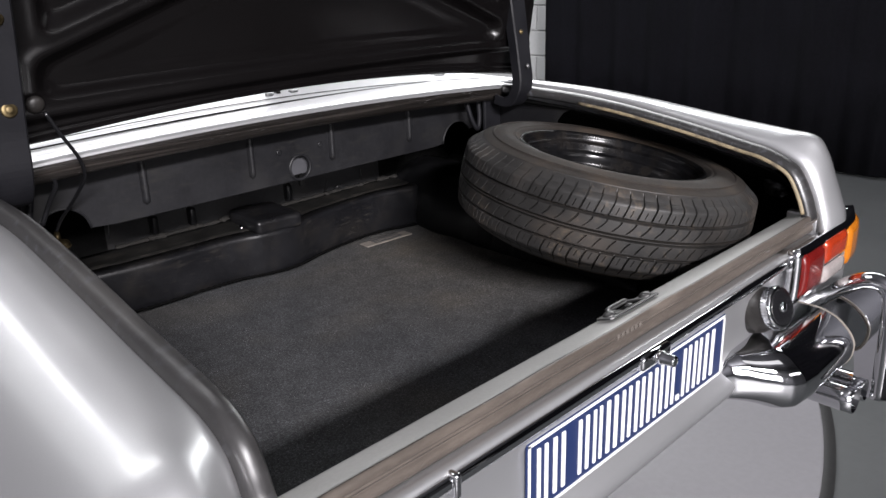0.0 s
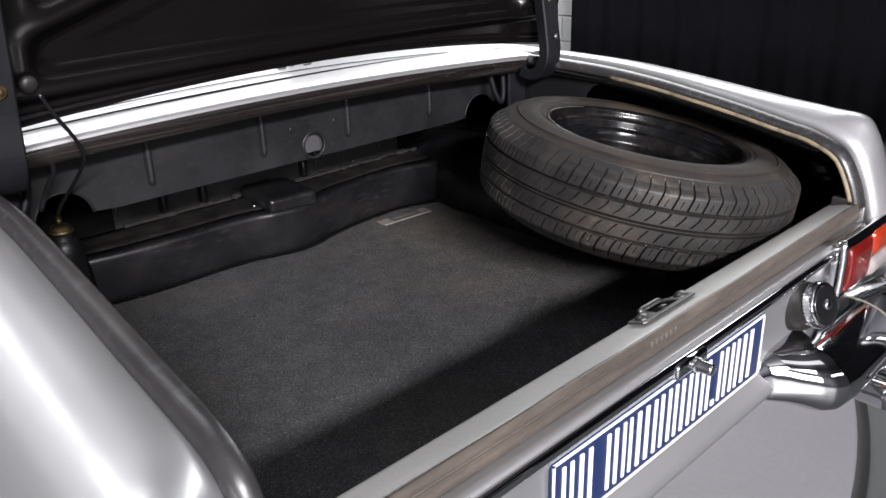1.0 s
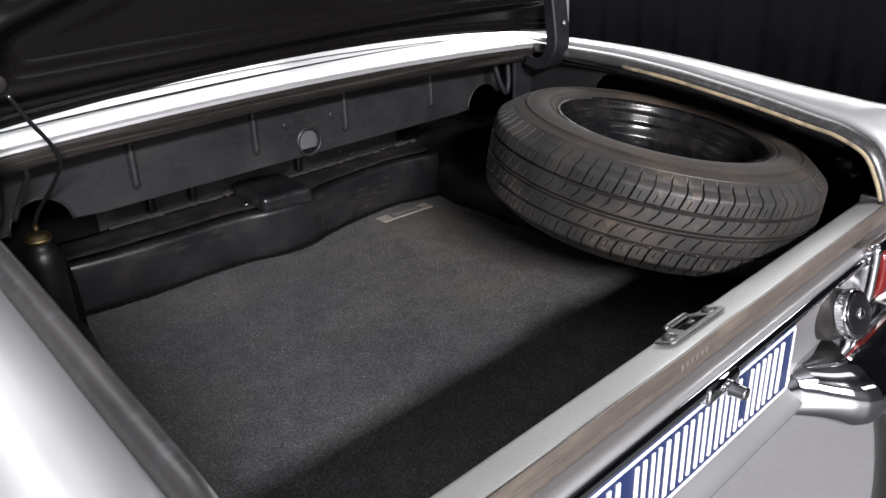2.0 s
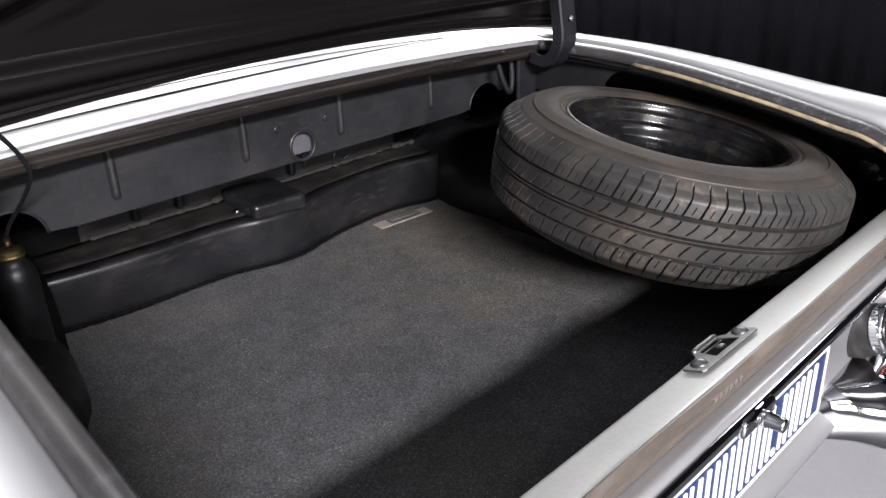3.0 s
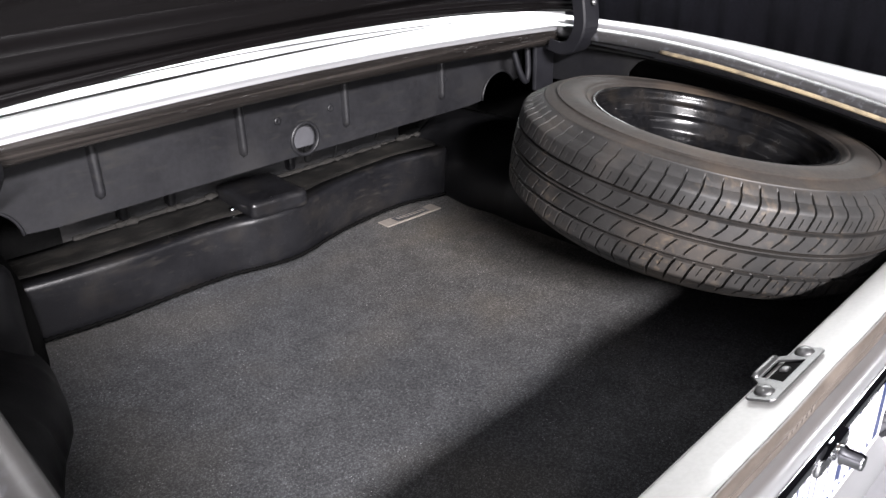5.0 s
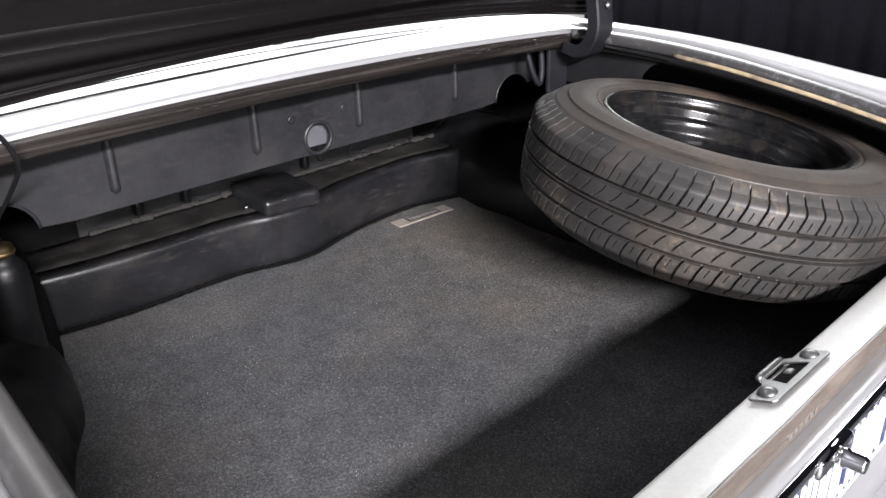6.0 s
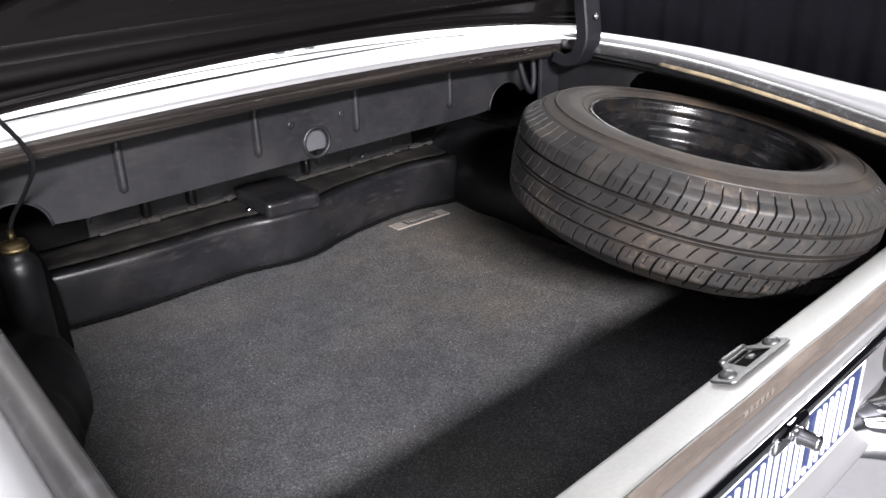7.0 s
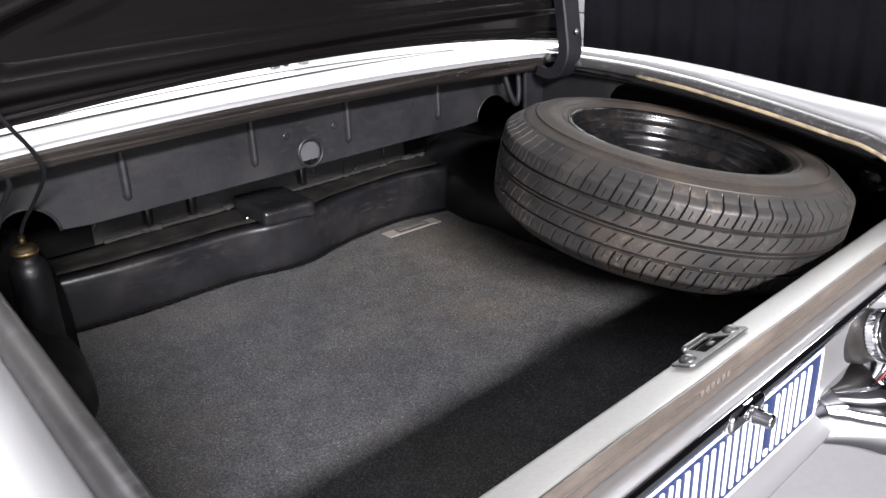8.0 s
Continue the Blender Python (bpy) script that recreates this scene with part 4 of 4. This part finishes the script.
# road wheels that carry the tail
for side in (-1, 1):
    m = pose(side * 0.70, 1.02, 0.312, 0, 90, 0)
    rw = part("road_wheel", lathe([(0.20, -0.09), (0.27, -0.095), (0.30, -0.075), (0.305, -0.04), (0.305, 0.04), (0.30, 0.075), (0.27, 0.095), (0.20, 0.09)], m, 64), tyre_rubber, car, "black road tyre")
    part("wheel_disc", lathe([(0.20, -0.085), (0.19, -0.06), (0.10, -0.07), (0.02, -0.08), (0.02, 0.08), (0.10, 0.07), (0.19, 0.06), (0.20, 0.085)], m, 48), steel, rw, "steel wheel disc")

# faint stamped writing on the rear rubber
for k in range(6):
    x = -0.062 + 0.011 * k
    part("writing_bar", block(x, x + 0.006, 0.0003, 0.003, 0.767, 0.775, 0), faded_print, car, "worn pale marking", smooth=False)

# ---------- spare wheel ----------
WN = Vector((0.1212, -0.1456, 0.9819)).normalized()
WHEEL = Matrix.Translation(Vector((0.4865, 0.3695, 0.8763))) @ WN.to_track_quat("Z", "Y").to_matrix().to_4x4()
wheel = new("spare_wheel")
wheel.matrix_world = WHEEL
wheel.empty_display_size = 0.05
tagged(wheel, "dusty spare tyre on black steel rim, tilted on the carpet", "spare wheel")


def local_part(name, bm, material, parent, label="", **kw):
    ob = part(name, bm, material, None, label, **kw)
    ob.parent = parent
    return ob


TYRE_R, PITCH = 0.304, 74


def tyre_profile():
    """(radius, height, across) from the upper bead over the tread to the lower bead; height 0 is the rim's upper edge."""
    pts = [(0.188, -0.014), (0.192, -0.002), (0.199, 0.006), (0.2035, 0.0085), (0.206, 0.0075), (0.212, 0.011), (0.228, 0.012), (0.244, 0.0086), (0.2475, 0.0078), (0.2490, 0.0092), (0.2520, 0.0086), (0.2535, 0.0058), (0.264, 0.002), (0.270, -0.0005), (0.272, -0.003), (0.281, -0.009), (0.287, -0.015)]
    up = [Vector((r, h, 0)) for r, h in pts]
    up = smooth_path([(p.x, p.y, 0) for p in up], 80)
    out = [(p.x, p.y, None) for p in up]
    n = 150
    c = -0.083
    for i in range(n + 1):
        w = -0.068 + 0.136 * i / n
        q = abs(w) / 0.068
        out.append((TYRE_R - 0.005 * q * q - 0.012 * (max(0.0, q - 0.82) / 0.18) ** 2, c - w, w))
    out += [(p.x, 2 * c - p.y, None) for p in reversed(up[::4])]
    return out


def shoulder_phase(q, upper):
    """How far the shoulder slots lean, from the rib (0) to the edge (1)."""
    return 0.34 * max(0.0, 1 - q) ** 1.3 if upper else 0.22 + 0.30 * (1 - max(0.0, 1 - q) ** 2)


def tread_depth(w, a):
    """Depth of the grooves at a place across and round the tread."""
    aw, d = abs(w), 0.0
    if 0.0013 < aw < 0.0050:
        d = 0.0065
    elif 0.0308 < aw < 0.0356:
        d = 0.0075
    elif 0.0286 < aw < 0.0294:
        d = 0.0014
    ph = (a * PITCH / (2 * math.pi)) % 1.0
    if aw > 0.0356:
        q = (aw - 0.0356) / 0.033
        s = (ph + shoulder_phase(q, w < 0)) % 1.0
        if s < 0.115:
            d = max(d, 0.0070)
        elif 0.50 < s < 0.545 and 0.10 < q < 0.46:
            d = max(d, 0.0028)
    elif 0.0064 < aw < 0.0284:
        t = (w + 0.0284) / 0.0222 if w < 0 else (w - 0.0062) / 0.0222
        if 0.04 < t < 0.97:
            lean = 0.62 * t ** 1.5 if w < 0 else 0.66 * t ** 0.65
            s = (ph + 0.3 + lean) % 1.0
            if s < 0.11:
                d = max(d, 0.0046 * ss(0.04, 0.16, t) * (1 - ss(0.80, 0.97, t)) + 0.0008)
    return d


prof = tyre_profile()
NA = PITCH * 40
verts, faces = [], []
for k in range(NA):
    a = 2 * math.pi * k / NA
    ca, sa = math.cos(a), math.sin(a)
    ph = (a * PITCH / (2 * math.pi)) % 1.0
    for r, h, w in prof:
        if w is not None:
            r = r - tread_depth(w, a)
        elif r > 0.270:
            # the shoulder slots run on over the edge
            top = h > -0.083
            q = 1 + (0.287 - r) / 0.033
            cut = (ph + shoulder_phase(min(q, 1.0), top)) % 1.0
            if cut < 0.10:
                deep = 0.0045 * ss(0.273, 0.281, r)
                r -= 0.7 * deep
                h += -0.7 * deep if top else 0.7 * deep
        verts.append((r * ca, r * sa, h))
M = len(prof)
for k in range(NA):
    for i in range(M - 1):
        faces.append((k * M + i, k * M + i + 1, ((k + 1) % NA) * M + i + 1, ((k + 1) % NA) * M + i))
me = bpy.data.meshes.new("tyre")
me.from_pydata(verts, [], faces)
me.materials.append(tyre_rubber)
me.materials.append(sidewall)
me.materials.append(groove_dust)


def band(i):
    """Which rubber a ring of the tyre shows: tread 0, sidewall 1, dusty groove 2."""
    r, _, w = prof[i]
    if w is None:
        return 0 if r > 0.2705 else 1
    return 2 if 0.0018 < abs(w) < 0.0045 or 0.0312 < abs(w) < 0.0352 else 0


side_face = [band(i) for i in range(M - 1)]
me.polygons.foreach_set("material_index", side_face * NA)
tyre = new("tyre", me)
tyre.parent = wheel
tagged(tyre, "dusty black tyre with worn block tread")
bm = lathe([(0.1915, -0.004), (0.1945, 0.002), (0.191, 0.005), (0.186, 0.003), (0.1845, -0.004), (0.1835, -0.012), (0.1800, -0.015), (0.1750, -0.016), (0.1735, -0.020), (0.1730, -0.030), (0.1715, -0.034), (0.1660, -0.036), (0.1645, -0.040),
            (0.1615, -0.050), (0.1560, -0.055), (0.1545, -0.060), (0.1545, -0.078), (0.1560, -0.083), (0.1640, -0.092), (0.1650, -0.100), (0.158, -0.106), (0.12, -0.106), (0.09, -0.098), (0.07, -0.094), (0.03, -0.094)], Matrix.Identity(4), 128, caps=(False, True))
local_part("rim", bm, rim_paint, wheel, "glossy black steel rim", thick=0.003)

# dark glossy lamp housing in the corner behind the wheel
part("lamp_housing", lathe([(0.012, -0.03), (0.026, -0.02), (0.032, 0.0), (0.030, 0.022), (0.020, 0.036), (0.006, 0.040)], pose(0.735, 0.115, 0.800, 0, -60, 0), 28), rim_paint, car, "glossy black lamp housing")

# ---------- loose things at the side ----------
can = thing("reservoir_can", (-0.450, 0.885, 0.62), "black cylindrical can with a brass cap beside the wheel arch", "can")
part("body", lathe([(0.026, 0.0), (0.029, 0.006), (0.029, 0.122), (0.0275, 0.134), (0.023, 0.143), (0.018, 0.147), (0.017, 0.156)], pose(-0.450, 0.885, 0.652), 32), fold_black, can)
part("cap", lathe([(0.0175, 0.0), (0.0185, 0.004), (0.0185, 0.010), (0.016, 0.014), (0.006, 0.017)], pose(-0.450, 0.885, 0.806), 28), brown_brass, can, "aged brass cap")
part("ring", lathe([(0.0188, 0.003), (0.020, 0.005), (0.0188, 0.007)], pose(-0.450, 0.885, 0.806), 28, caps=(False, False)), brass, can)
part("nipple", lathe([(0.005, 0.0), (0.006, 0.004), (0.004, 0.016), (0.003, 0.012)], pose(-0.450, 0.885, 0.823), 12), brown_brass, can, "brass nipple")
cable = smooth_path([(-0.450, 0.885, 0.838), (-0.446, 0.86, 0.865), (-0.440, 0.80, 0.91), (-0.438, 0.745, 0.955), (-0.450, 0.722, 0.99), (-0.475, 0.705, 1.03), (-0.494, 0.700, 1.068)], 40)
wire = tagged(part("cable", tube(cable, 0.0032, 8), cap_black), "thin black cable hanging from the lid to the brass-capped can", "cable")
wire2 = tagged(part("wiring_loop", tube(smooth_path([(-0.50, 0.775, 0.955), (-0.485, 0.765, 0.965), (-0.475, 0.77, 0.945), (-0.485, 0.785, 0.915), (-0.50, 0.79, 0.88)], 24), 0.004, 8), cap_black), "short black cable loop by the hinge", "cable")

# ---------- painted blocks of the far wall ----------
rng = random.Random(3)
bm = block(0, 0.012, -0.196, 0.196, -0.094, 0.094, 0.004, None, 1)
tmp = part("block", bm, white_block, wall_east, smooth=False)
first = True
for r in range(20):
    z = 0.10 + r * 0.2
    for k in range(9):
        y = 3.45 + k * 0.4 + (0.2 if r % 2 else 0.0)
        if y > BACK_Y - 0.15:
            continue
        if first:
            ob, first = tmp, False
        else:
            ob = new("block", tmp.data)
            ob.parent = wall_east
        ob.matrix_basis = Matrix.Translation((WALL_X + 0.189, y, z))
